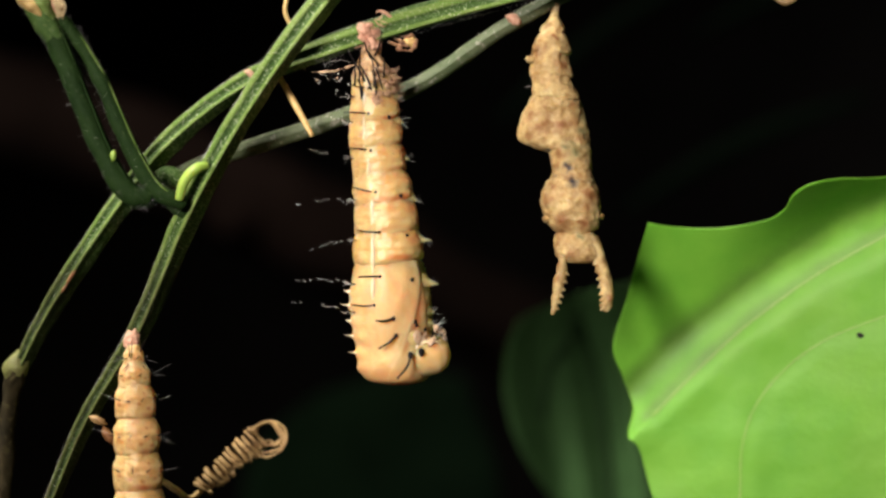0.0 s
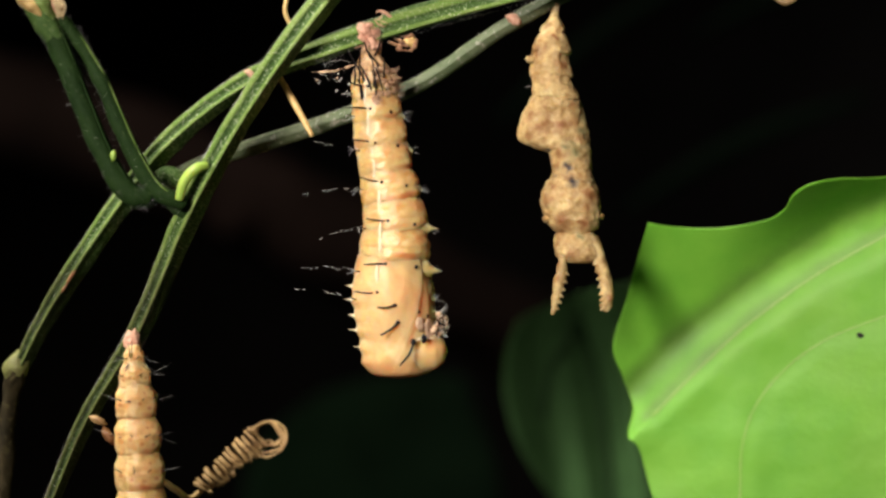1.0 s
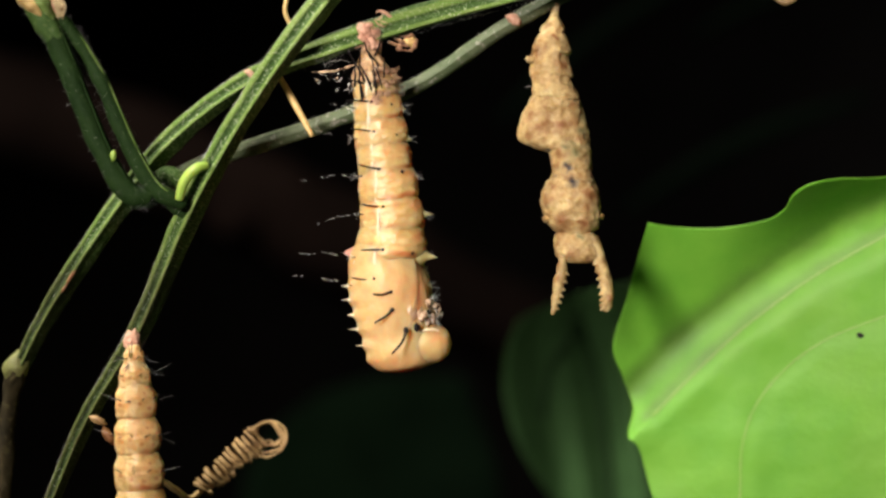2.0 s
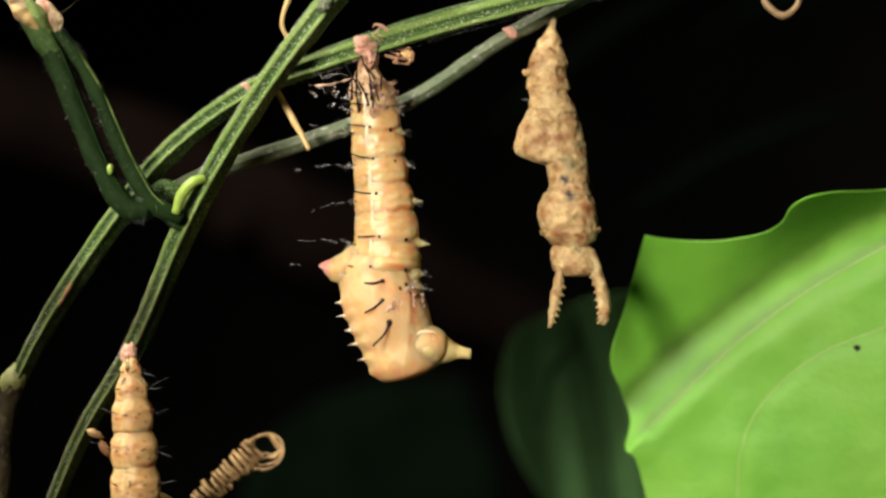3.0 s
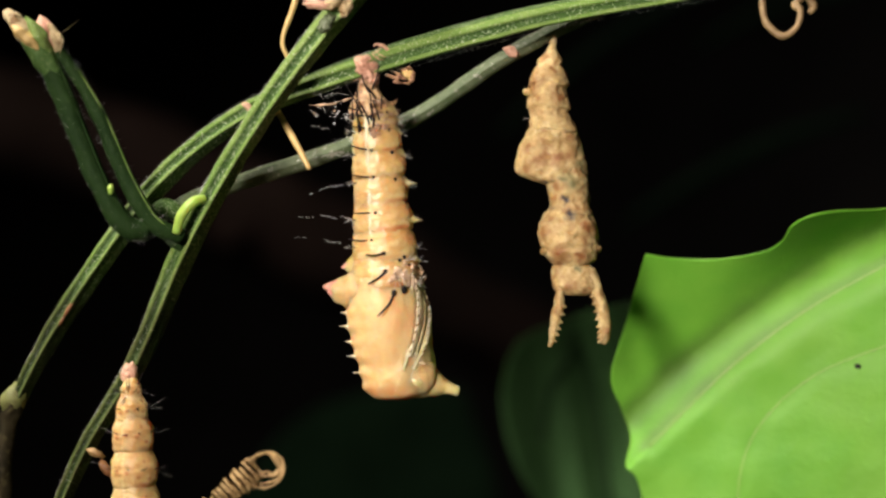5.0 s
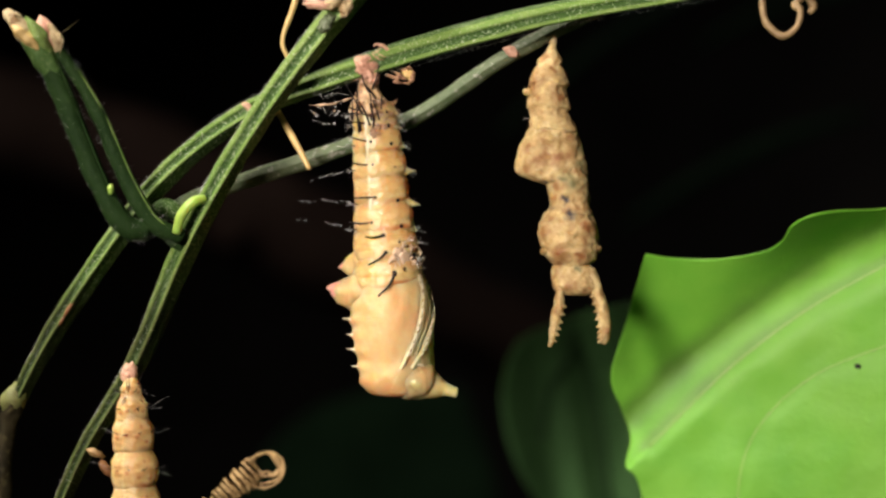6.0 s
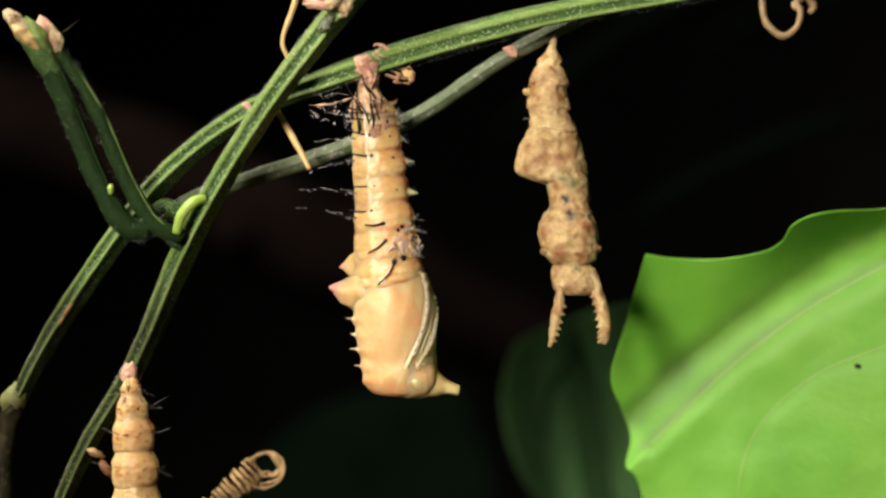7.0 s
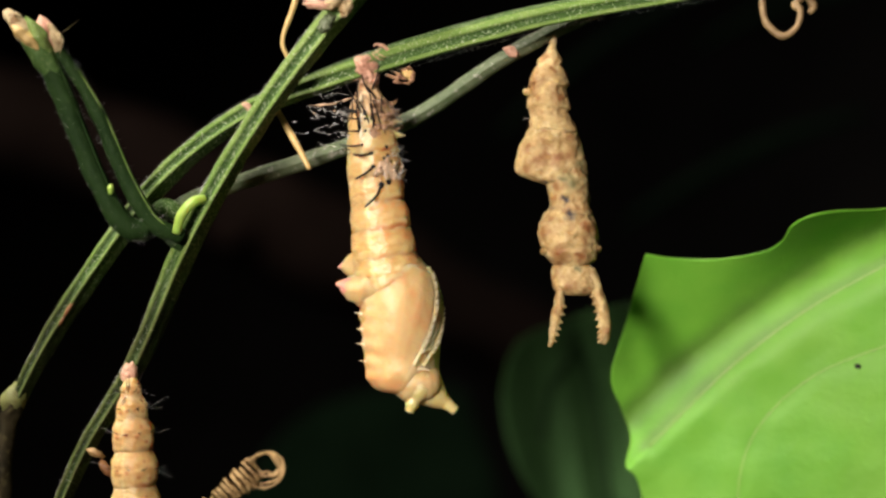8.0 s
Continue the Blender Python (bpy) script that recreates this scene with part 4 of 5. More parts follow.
bm = bmesh.new()
stain, pale = bm.verts.layers.float.new("stain"), bm.verts.layers.float.new("pale")
line = spline([(s, r, x) for s, r, x in th], 9)
rings = []
for q in line:
    ring = []
    for k in range(110):
        a = 2 * math.pi * k / 110 - math.pi
        out = Vector((math.sin(a), -0.86 * math.cos(a), 0))
        at = Vector((q[2], 0, -(q[0] - TS))) + out * q[1]
        n = noise.noise(at * 0.6 + Vector((4, 0, 0))) + 0.25 * noise.noise(at * 1.9 + Vector((0, 4, 0)))
        v0 = (q[0] - 19.3) / (28.98 - 19.3)
        a0, a1 = wing_frame(v0)
        u0 = (a - a0) / (a1 - a0)
        on_wing = ease(u0 / 0.2) * ease((1 - u0) / 0.05) * ease(v0 / 0.1) * ease((1.05 - v0) / 0.2)
        streak = 0.022 * on_wing * math.cos(26 * u0 + 1.5 * v0)
        back = sum(math.exp(-((q[0] - e) / 0.5) ** 2) for e in (22.7, 24.1, 25.6, 27.0, 28.6, 30.1)) * math.exp(-((a + 1.35) / 0.55) ** 2)
        lump = noise.noise(Vector((at.x * 1.1, at.y * 1.1, at.z * 0.8)) + Vector((8, 2, 0))) * (1 - 0.6 * on_wing)
        v = bm.verts.new((at + out * (0.09 * n + 0.12 * lump + 0.30 * back + streak + wing_relief(q[0], a))) * MM)
        # Orange past the wing edge, in hollows and low down; pale on lumps.
        v[stain] = 0.16 * on_wing * (0.5 + 0.5 * math.cos(26 * u0 + 1.5 * v0)) + 0.55 * math.exp(-((u0 - 1.06) / 0.05) ** 2) * ease(v0 / 0.1) * ease((1.1 - v0) / 0.2)
        v[stain] += 0.5 * math.exp(-((a - 0.75) / 0.5) ** 2 - ((q[0] - 24.6) / 1.8) ** 2)
        v[stain] += 0.45 * ease((q[0] - 29.3) / 1.6) + 0.35 * back + 0.25 * max(0.0, -lump)
        v[pale] = 0.5 * math.exp(-((u0 - 0.97) / 0.05) ** 2) * ease(v0 / 0.1) + 0.5 * max(0.0, lump)
        ring.append(v)
    rings.append(ring)
for a, c in zip(rings, rings[1:]):
    for k in range(110):
        bm.faces.new((a[k], a[(k + 1) % 110], c[(k + 1) % 110], c[k]))
bm.faces.new(rings[0]), bm.faces.new(rings[-1])
thorax = part("thorax", bm, PUPA, cat, "smooth peach thorax with raised wing cases")
MOVES.append((thorax, body))
for s, x, d in [(22.71, -1.65, 0.33), (24.04, -1.65, 0.77), (25.57, -1.54, 0.28), (27, -1.32, 0.77), (28.66, -0.88, 0.82), (30.2, -0.11, 0.55)]:
    bm = bmesh.new()
    tube(bm, [(x - TX + 0.5, -0.8, -(s - TS), 0.5), (x - TX - 0.05, -0.85, -(s - TS) + 0.05, 0.20), (x - TX - 0.35, -0.9, -(s - TS) + 0.1, 0.09), (x - TX - 0.45 - d * 0.55, -1.0, -(s - TS) + 0.16, 0.02)], 4, 8)
    part("spike", bm, STRIPE, thorax, "small pale spike")

OUT = table([0, 1.7, 2.6, 4.7, 5.8, 8], [0, 0, 0.95, 1.0, 1, 1])
RISE = table([0, 2.6, 4.0, 4.7, 5.8, 8], [0.75, 0.75, 0.75, 0.4, -0.35, -0.35])
OUT_LATE = table([0, 3.2, 4.3, 6, 8], [0, 0, 0.75, 1, 1])
for name, s, x, long, r, tilt in (("dorsal_hump", 21.01, -0.66, 3.19, 1.59, -2), ("dorsal_hump", 17.98, -0.55, 2.42, 1.21, -24)):
    bm = bmesh.new()
    knots = [(long * 0.2, 0, 0, r * 1.5), (-long * 0.2, -0.1, 0.0, r * 1.15), (-long * 0.42, -0.1, 0.02 * long, r * 0.95), (-long * 0.62, -0.15, 0.05 * long, r * 0.76), (-long * 0.82, -0.15, 0.11 * long, r * 0.42), (-long, -0.15, 0.16 * long, 0.06)]
    tube(bm, knots, 6, 20, 0, 0, 0.36, 0.9, s)
    hump = part(name, bm, PUPA, cat)
    bm = bmesh.new()
    for q, (dx, dz) in enumerate(((0.0, 0.0), (0.12, -0.13))):
        tube(bm, [(-long * (0.70 - dx), -0.2, 0.075 * long + dz * long, r * 0.56), (-long * (0.86 - dx), -0.2, 0.12 * long + dz * long * 1.2, r * 0.36), (-long * (1.07 - dx), -0.2, 0.17 * long + dz * long * 1.3, 0.04)], 5, 12, 0, 0, 0.22, 1.3, q + long)
    part("tip", bm, PINK, hump, "pink pointed tip")

    def hump_at(t, s=s, x=x, tilt=tilt, late=tilt < -9):
        if late:
            return Matrix.Translation(((middle(t, s) - 2.1 + (1 - OUT_LATE(t)) * 2.86) * MM, 0, -s * MM)) @ pose(0, 0, 0, 0, tilt, 0)
        return body(t) @ pose(0, 0, 0, 0, LEAN(t) * 0.7, 0) @ Matrix.Translation(((x - TX + (1 - OUT(t)) * 2.86) * MM, 0, (RISE(t) - (s - TS)) * MM)) @ pose(0, 0, 0, 0, tilt, 0)
    MOVES.append((hump, hump_at))

# Antennae and leg cases along the front edge of the wing; they come out as the skin slides off.
def shell(u, v, lift):
    """A place on the thorax: u from the wing's back edge to its front edge, v from its base to its tip."""
    s = 19.3 + (28.98 - 19.3) * v
    a0, a1 = wing_frame(v)
    a = a0 + (a1 - a0) * u
    r = float(np.interp(s, zs, rs)) + lift
    return Vector((float(np.interp(s, zs, xs)) + r * math.sin(a), -0.86 * r * math.cos(a), -(s - TS)))


SPREAD = table([0, 2.8, 4.2, 5.8, 8], [1, 0.8, 0.25, 0, 0])


def front_at(t):
    return body(t) @ Matrix.Translation((-0.2 * SPREAD(t) * MM, 0.9 * SPREAD(t) * MM, 0))


for shift, lift, count in ((0.99, 0.10, 27), (1.30, 0.08, 22)):
    bm = bmesh.new()
    line = tube(bm, [(*shell(shift, k / 11 * 0.98, lift), 0.28 - 0.08 * k / 11) for k in range(12)], 4, 10)
    antenna = part("antenna", bm, PALE, cat, "pale antenna with hooked joints along the wing edge")
    MOVES.append((antenna, front_at))
    for k in range(count):
        q = Vector(line[int(3 + k * (len(line) - 8) / count)][:3])
        bm = bmesh.new()
        tube(bm, [(*(q + Vector((-0.06, -0.04, -0.06))), 0.12), (*(q + Vector((0.12, -0.16, 0.0))), 0.10), (*(q + Vector((0.30, -0.18, 0.10))), 0.06), (*(q + Vector((0.38, -0.16, 0.19))), 0.02)], 3, 6)
        part("joint", bm, STRIPE, antenna)

for k, (u, v0, v1) in enumerate(((1.09, 0.05, 0.86), (1.18, 0.08, 0.84), (1.40, 0.10, 0.80))):
    bm = bmesh.new()
    tube(bm, [(*shell(u, v0 + (v1 - v0) * q / 7, 0.04), 0.34 * (1 - 0.06 * q)) for q in range(8)], 4, 9, 0, 0, 0.06, 1.0, k)
    MOVES.append((part("leg_case", bm, PUPA, cat, "slender pale leg case"), front_at))

# Head case with two horns.
HX, HS = table([0, 0.5, 1.0, 1.25, 1.7, 2.8, 3.0, 3.5, 4.0, 4.7, 6.0, 7.0, 7.5, 8.0], [5.78, 5.17, 5.39, 5.78, 5.78, 5.94, 5.83, 5.5, 5.39, 4.79, 4.62, 4.73, 4.73, 5.17]), table([0, 0.5, 1.0, 1.25, 1.7, 2.8, 3.0, 3.5, 4.0, 4.7, 6.0, 7.0, 7.5, 8.0], [30.3, 30.2, 29.98, 29.81, 29.54, 28.21, 28.05, 28.32, 28.93, 29.09, 29.32, 29.21, 29.32, 29.75])
bm = bmesh.new()
tube(bm, [(-3.41, 0.8, 0.77, 0.33), (-2.86, 0.8, 0.55, 1.1), (-1.87, 0.6, 0.17, 1.71), (-0.77, 0.2, -0.06, 1.98), (0.33, 0, 0, 1.98), (1.1, 0, 0.06, 1.65), (1.71, 0, 0.06, 1.1), (2.04, 0, 0.06, 0.22)], 6, 30, 0, 0, 0.22, 0.6, 3.0)
head = part("head_case", bm, PUPA, cat, "rounded yellowish head case")


def head_at(t):
    return Matrix.Translation((HX(t) * MM, -1.0 * MM, -HS(t) * MM))


MOVES.append((head, head_at))
bm = bmesh.new()
blob(bm, (0, 0, 0), (1.87, 1.43, 1.43), 0.12, 0.6, 6.0, (0, -20, 0), 18, 26)
cap = part("eye_cap", bm, PALE, cat, "glossy yellowish eye cap")
BULGE = table([0, 2.0, 2.8, 8], [0.9, 0.9, 0, 0])
MOVES.append((cap, lambda t: head_at(t) @ Matrix.Translation((0.06 * MM, (-0.5 + BULGE(t)) * MM, -0.11 * MM))))
# Pale band of the head capsule; its sheen is put into the cream colour.
bm = bmesh.new()
tube(bm, [(0.05 + 1.62 * math.cos(radians(w)), -0.98 - 0.30 * math.sin(radians(w)), 0.02 + 1.30 * math.sin(radians(w)), r) for w, r in ((62, 0.05), (80, 0.12), (105, 0.17), (130, 0.19), (155, 0.18), (180, 0.15), (205, 0.11), (228, 0.04))], 5, 10, 0, 0, 0.06, 1.2)
MOVES.append((part("head_crescent", bm, STRIPE, cat, "pale crescent round the eye cap, its sheen put into the colour"), lambda t: head_at(t) @ Matrix.Translation((0.0, -0.32 * MM, 0.1 * MM))))
HORN_TURN = table([0, 2.8, 4.0, 4.7, 6.0, 7.0, 7.5, 8.0], [6, 6, 2, 14, 14, 12, 30, 34])
SHOW = table([0, 2.1, 2.75, 8], [0, 0, 1, 1])
SHOW_LATE = table([0, 6.6, 7.8, 8], [-0.3, -0.1, 1, 1])
for name, back, drop in (("horn", 0.5, 0), ("horn", -0.9, 1)):
    bm = bmesh.new()
    long = 4.18 if not drop else 2.75
    wide = 1.0 if not drop else 0.6
    knots = [(0, 0, 0, 1.87 * wide), (long * 0.28, 0, 0.0, 1.65 * wide), (long * 0.52, 0, -0.08, 1.1 * wide), (long * 0.72, 0, -0.12, 0.66), (long * 0.9, 0, -0.14, 0.55), (long * 0.99, 0, -0.16, 0.52), (long * 1.02, 0, -0.16, 0.28)]
    tube(bm, knots, 6, 18, 0, 0, 0.14, 0.9, back)
    horn = part("head_horn", bm, PALE, cat, "blunt soft horn")

    def horn_at(t, back=back, drop=drop):
        turn = HORN_TURN(t) + (DROP(t) if drop else 0)
        return head_at(t) @ Matrix.Translation((0, back * MM, -0.3 * MM)) @ pose(0, 0, 0, 0, turn, 0) @ Matrix.Translation((-2.42 * (1 - (SHOW_LATE if drop else SHOW)(t)) * MM, 0, 0))
    MOVES.append((horn, horn_at))
DROP = table([0, 6.8, 7.5, 8.0], [40, 40, 62, 78])


# The old skin: spines, dark dots, tufts and the pale side line, all sliding up to the hook.
def skin_part(name, s0, around, bm, mat, label="", late=None, extra=0.0):
    ob = part(name, bm, mat, cat, label)

    def where(t):
        a = around
        if late is not None:
            f = min(1, max(0, (t - 1.7) / 1.3))
            a = around + (late - around) * f
        return on_skin(t, s0, a, extra)
    MOVES.append((ob, where))
    return ob


rnd = random.Random(11)
ROWS = [4.51, 6.99, 10.56, 14.57, 18.43, 22.66, 25.41, 26.68]
for k, s0 in enumerate(ROWS):
    long = fine(rnd.uniform(32, 46))
    # side spine: lies along the skin towards the back
    if k < 7:
        bm = bmesh.new()
        thorn(bm, (0, 0, -0.15), (rnd.uniform(-0.25, 0.25), 1.0, 0.20), long, 0.095, 6, (rnd.uniform(-0.25, 0.25), 0, 0), 0.35)
        blob(bm, (0, 0, 0), (0.17, 0.17, 0.14))
        skin_part("spine", s0, -12 if k != 6 else -22, bm, BLACK, "black branched spine")
        bm = bmesh.new()
        thorn(bm, (0, 0, -0.1), (rnd.uniform(-0.2, 0.2), -0.1, 1), long * 0.42, 0.075, 5)
        short = skin_part("spine", s0 + 0.77, -62, bm, BLACK, "black branched spine")
        bm = bmesh.new()
        for q in range(7):
            base = Vector((0, 0, long * 0.06 * q))
            thorn(bm, base, (rnd.uniform(-1, 1), rnd.uniform(-1, 1), rnd.uniform(0.3, 1)), rnd.uniform(0.3, 0.8), 0.016, 3)
        part("tuft", bm, SILVER, short, "fine side bristles", "stuff")
        bm = bmesh.new()
        reach, tilt = fine(rnd.uniform(45, 105)) * (0.5 if k < 2 else 1.0), rnd.uniform(-0.35, 0.15)
        for q in np.arange(0.22, 1.0, 0.10):
            if rnd.random() < 0.35:
                continue
            thorn(bm, (reach * q * tilt + rnd.uniform(-0.12, 0.12), rnd.uniform(-0.1, 0.1), reach * q), (tilt + rnd.uniform(-0.5, 0.5), 0, 1), reach * rnd.uniform(0.05, 0.11), rnd.uniform(0.014, 0.028), 3)
        skin_part("bristle", s0 + 0.44, -78, bm, SILVER, "long fine silvery bristle")
    # dark dots and pale tufts on the belly side
    bm = bmesh.new()
    blob(bm, (0, 0, 0), (0.22, 0.20, 0.12), 0.3, 0.8, k)
    skin_part("dot", s0 + 0.33, 38, bm, BLACK, "small black dot")
    bm = bmesh.new()
    tall = 1.8 if k in (4, 5) else 0.75
    tube(bm, [(0, 0, -0.9, 1.35), (0, 0, -0.35, 1.0), (-0.03, 0, 0.06 * tall, 0.5), (-0.06, 0, 0.34 * tall, 0.2), (-0.1, 0, 0.66 * tall, 0.03)], 5, 12, 0, 0, 0.15, 0.9, k)
    tip = skin_part("wart", s0 + 0.66, 78, bm, LARVA)
    bm = bmesh.new()
    for q in range(5):
        thorn(bm, (rnd.uniform(-0.2, 0.2), rnd.uniform(-0.2, 0.2), 0.2), (rnd.uniform(-0.8, 0.8), rnd.uniform(-0.6, 0.6), 1), rnd.uniform(0.5, 1.2), 0.009, 3)
    part("tuft", bm, HAIR, tip, "tuft of translucent hairs", "stuff")
    bm = bmesh.new()
    thorn(bm, (0.25, 0, 0.1), (rnd.uniform(-0.1, 0.5), rnd.uniform(-0.3, 0.3), 1), fine(rnd.uniform(8, 15)), 0.07, 5)
    part("bristle", bm, BLACK, tip)
    if k < 6:
        bm = bmesh.new()
        gap = (ROWS[k + 1] - s0) * 0.52
        tube(bm, [(gap, 0, -0.18, 0.02), (gap * 0.6, 0, -0.12, 0.15), (0, 0, -0.10, 0.18), (-gap * 0.6, 0, -0.12, 0.14), (-gap, 0, -0.18, 0.02)], 4, 8, 0, 0, 0.08, 1.0, k)
        skin_part("side_line", s0 + gap, -24, bm, STRIPE, "pale line along the side")

# Around the old head: heavy spines, black marks, crumpled skin.
for s0, a, b2, way, long, bend, extra in ((26.68, 5, 0, (-0.4, 0.9, 0.35), 2.0, (0.3, 0, 0), 0), (28.32, 8, 2, (-0.9, 0.6, 0.25), 1.5, (0, 0.6, 0), 0), (30.25, 26, 14, (-1.0, 0.3, 0.35), 2.31, (0, 0.5, 0), 0.71)):
    bm = bmesh.new()
    thorn(bm, (0, 0, 0), way, long, 0.14, 6, bend, 0.4)
    blob(bm, (0, 0, 0), (0.22, 0.22, 0.16), 0.2)
    skin_part("spine", s0, a, bm, BLACK, "curved black spine", b2, extra)
for s0, a, b2, r, extra in ((29.92, 37, 32, 0.42, 1.1), (30.2, 26, 14, 0.36, 0.6), (27.34, 40, 28, 0.2, 0), (27.77, 58, 45, 0.22, 0), (28.6, 62, 60, 0.35, 0.77)):
    bm = bmesh.new()
    blob(bm, (0, 0, 0), (r, r * 0.8, 0.2), 0.3, 0.8, a)
    skin_part("dot", s0, a, bm, BLACK, "black mark of the old head", b2, extra)
for s0, a, b2, seed in ((28.6, 74, 60, 1), (29.32, 78, 70, 2), (27.77, 70, 45, 3), (29.75, 72, 84, 4), (28.98, 60, 20, 5)):
    bm = bmesh.new()
    rr = random.Random(seed)
    for q in range(5):
        p = Vector((rr.uniform(-0.5, 0.5), rr.uniform(-0.7, 0.7), rr.uniform(-0.35, 0.2)))
        blob(bm, p, (rr.uniform(0.12, 0.38), rr.uniform(0.2, 0.48), rr.uniform(0.08, 0.22)), 0.6, 0.9, seed + q, (rr.uniform(0, 90), rr.uniform(0, 90), 0))
    fold = skin_part("skin_fold", s0, a, bm, FILM, "crumpled translucent cast skin", b2, 1.0)
    bm = bmesh.new()
    for q in range(6):
        thorn(bm, (rr.uniform(-0.5, 0.5), rr.uniform(-0.6, 0.6), 0), (rr.uniform(-1, 1), rr.uniform(-1, 1), 0.7), rr.uniform(0.5, 1.1), 0.03, 3, (rr.uniform(-0.6, 0.6), 0, 0))
    part("tuft", bm, BLACK if seed == 1 else SILVER, fold, "", "stuff")

for s0, a, b2, wide, high in ((29.0, 58, 40, 0.75, 0.95), (28.5, 40, 24, 0.55, 0.7), (29.5, 66, 56, 0.5, 0.8)):
    bm = bmesh.new()
    blob(bm, (0, 0, 0.02), (high, wide, 0.16), 0.35, 0.9, s0, (0, 0, 20), 14, 20)
    skin_part("skin_patch", s0, a, bm, FILM, "smooth glassy patch of cast skin", b2, 0.25)
for s0, a, b2, seed in ((28.88, 76, 74, 1), (29.32, 80, 84, 2), (28.32, 72, 64, 3)):
    bm = bmesh.new()
    rr = random.Random(seed + 40)
    r = rr.uniform(0.35, 0.6)
    tube(bm, [(r * math.cos(w) + 0.2, r * math.sin(w) * 0.8, 0.25 + 0.25 * math.sin(w + seed), 0.07) for w in np.linspace(0, 6.1, 10)], 3, 6, 0, 0, 0.05, 1.5, seed)
    skin_part("skin_loop", s0, a, bm, FILM, "thin clear loop of cast skin", b2, 1.1)
for s0, a, b2, long in ((28.98, 78, 84, 2.3), (28.66, 70, 70, 2.7), (28.88, 60, 50, 3.3), (28.6, 56, 62, 3.0), (28.43, 48, 36, 3.1)):
    bm = bmesh.new()
    tube(bm, [(0.2, 0, 0, 0.13), (-long * 0.4, 0.1, 0.16, 0.12), (-long * 0.8, 0.05, 0.10, 0.11), (-long, -0.1, -0.1, 0.05)], 4, 6, 0, 0, 0.05, 1.0, long)
    skin_part("leg_sheath", s0, a, bm, PALE, "empty pale leg sheath", b2, -1.2)

# The hook end: crumpled skin and a sheaf of black spines under the silk pad.
bm = bmesh.new()
barrel(bm, [(0.22, 0.66, 0), (-0.55, 0.77, 0.0), (-1.54, 1.1, 0.05), (-2.64, 1.71, 0.1), (-3.85, 1.98, 0.2), (-4.62, 1.54, 0.2)], 40, 0.9, 0.30, 1.3, 3.0, False, True)
part("tail", bm, TAIL, cat, "shrivelled tail end")
rnd = random.Random(5)
for k in range(14):
    a = radians(rnd.uniform(-52, 46))
    s = fine(rnd.uniform(22, 105))
    r = float(np.interp(s, [0, 1.65, 3.3, 5.78], [0.66, 1.1, 1.87, 2.09]))
    root = Vector((r * math.sin(a), -r * 0.9 * math.cos(a), -s))
    up = (Vector((fine(rnd.uniform(-24, 14)), -1.2, fine(rnd.uniform(-10, 10)))) - root).normalized()
    bm = bmesh.new()
    thorn(bm, root, up + Vector((0.35 * math.sin(a) + rnd.uniform(-0.2, 0.2), -0.45 * math.cos(a), 0)), fine(rnd.uniform(34, 58)), 0.095, 6, (rnd.uniform(-0.2, 0.2), 0, rnd.uniform(-0.15, 0.15)), 0.4)
    part("spine", bm, BLACK, cat)
for k in range(24):
    a = radians(rnd.uniform(5, 100))
    s = fine(rnd.uniform(46, 118))
    r = float(np.interp(s, (2.5, 4.0, 6.5), (1.75, 2.2, 2.32)))
    bm = bmesh.new()
    blob(bm, (r * math.sin(a) + 0.2, -r * 0.9 * math.cos(a), -s), (0.34, 0.28, 0.30), 0.8, 0.9, k)
    for q in range(4):
        thorn(bm, (r * math.sin(a) + 0.2, -r * 0.9 * math.cos(a), -s), (1, rnd.uniform(-1, 0.2), rnd.uniform(-0.8, 0.8)), rnd.uniform(0.5, 1.1), 0.03, 3)
    part("skin_fold", bm, FOLD, cat)

# Silk pad, dried scraps and threads beside the hook.
pad = thing("silk_pad", (-7.33, -1, 17.84), "pinkish silk pad on the underside of the stem", "silk pad")
o = Vector((-7.33, -1, 17.84))
rnd = random.Random(77)
bm = bmesh.new()
for k in range(16):
    t = k / 15
    at = Vector((-7.76, -1.4, 18.73)) * (1 - t) + Vector((-6.9, -1, 16.25)) * t
    size = 0.28 + 0.22 * math.sin(math.pi * t)
    blob(bm, at - o + Vector((rnd.uniform(-0.55, 0.55), rnd.uniform(-0.1, 0.3), rnd.uniform(-0.3, 0.3))), (size * rnd.uniform(0.8, 1.5), size * 0.8, size * rnd.uniform(0.7, 1.2)), 0.5, 1.3, k, (0, rnd.uniform(-60, 60), 0), 12, 14)
for k in range(30):
    at = Vector(sheet(rnd.uniform(634, 672), rnd.uniform(92, 142), -1.6)) - o
    thorn(bm, at, (rnd.uniform(-1, 1), rnd.uniform(-0.5, 0.1), rnd.uniform(-1, 1)), rnd.uniform(0.4, 0.9), 0.05, 4, (rnd.uniform(-0.4, 0.4), 0, rnd.uniform(-0.4, 0.4)))
part("silk", bm, SILK, pad, "", "stuff")
bud_at = Vector((-3.7, 0.6, 16.95))
withered = thing("withered_bud", bud_at, "curled reddish withered bud under the stem", "bud")
bm = bmesh.new()
blob(bm, (0.3, 0, 0.15), (0.62, 0.55, 0.5), 0.5, 0.9, 3.0, (0, 25, 0), 16, 20)
part("core", bm, TENDRIL, withered, "small tan bud core")
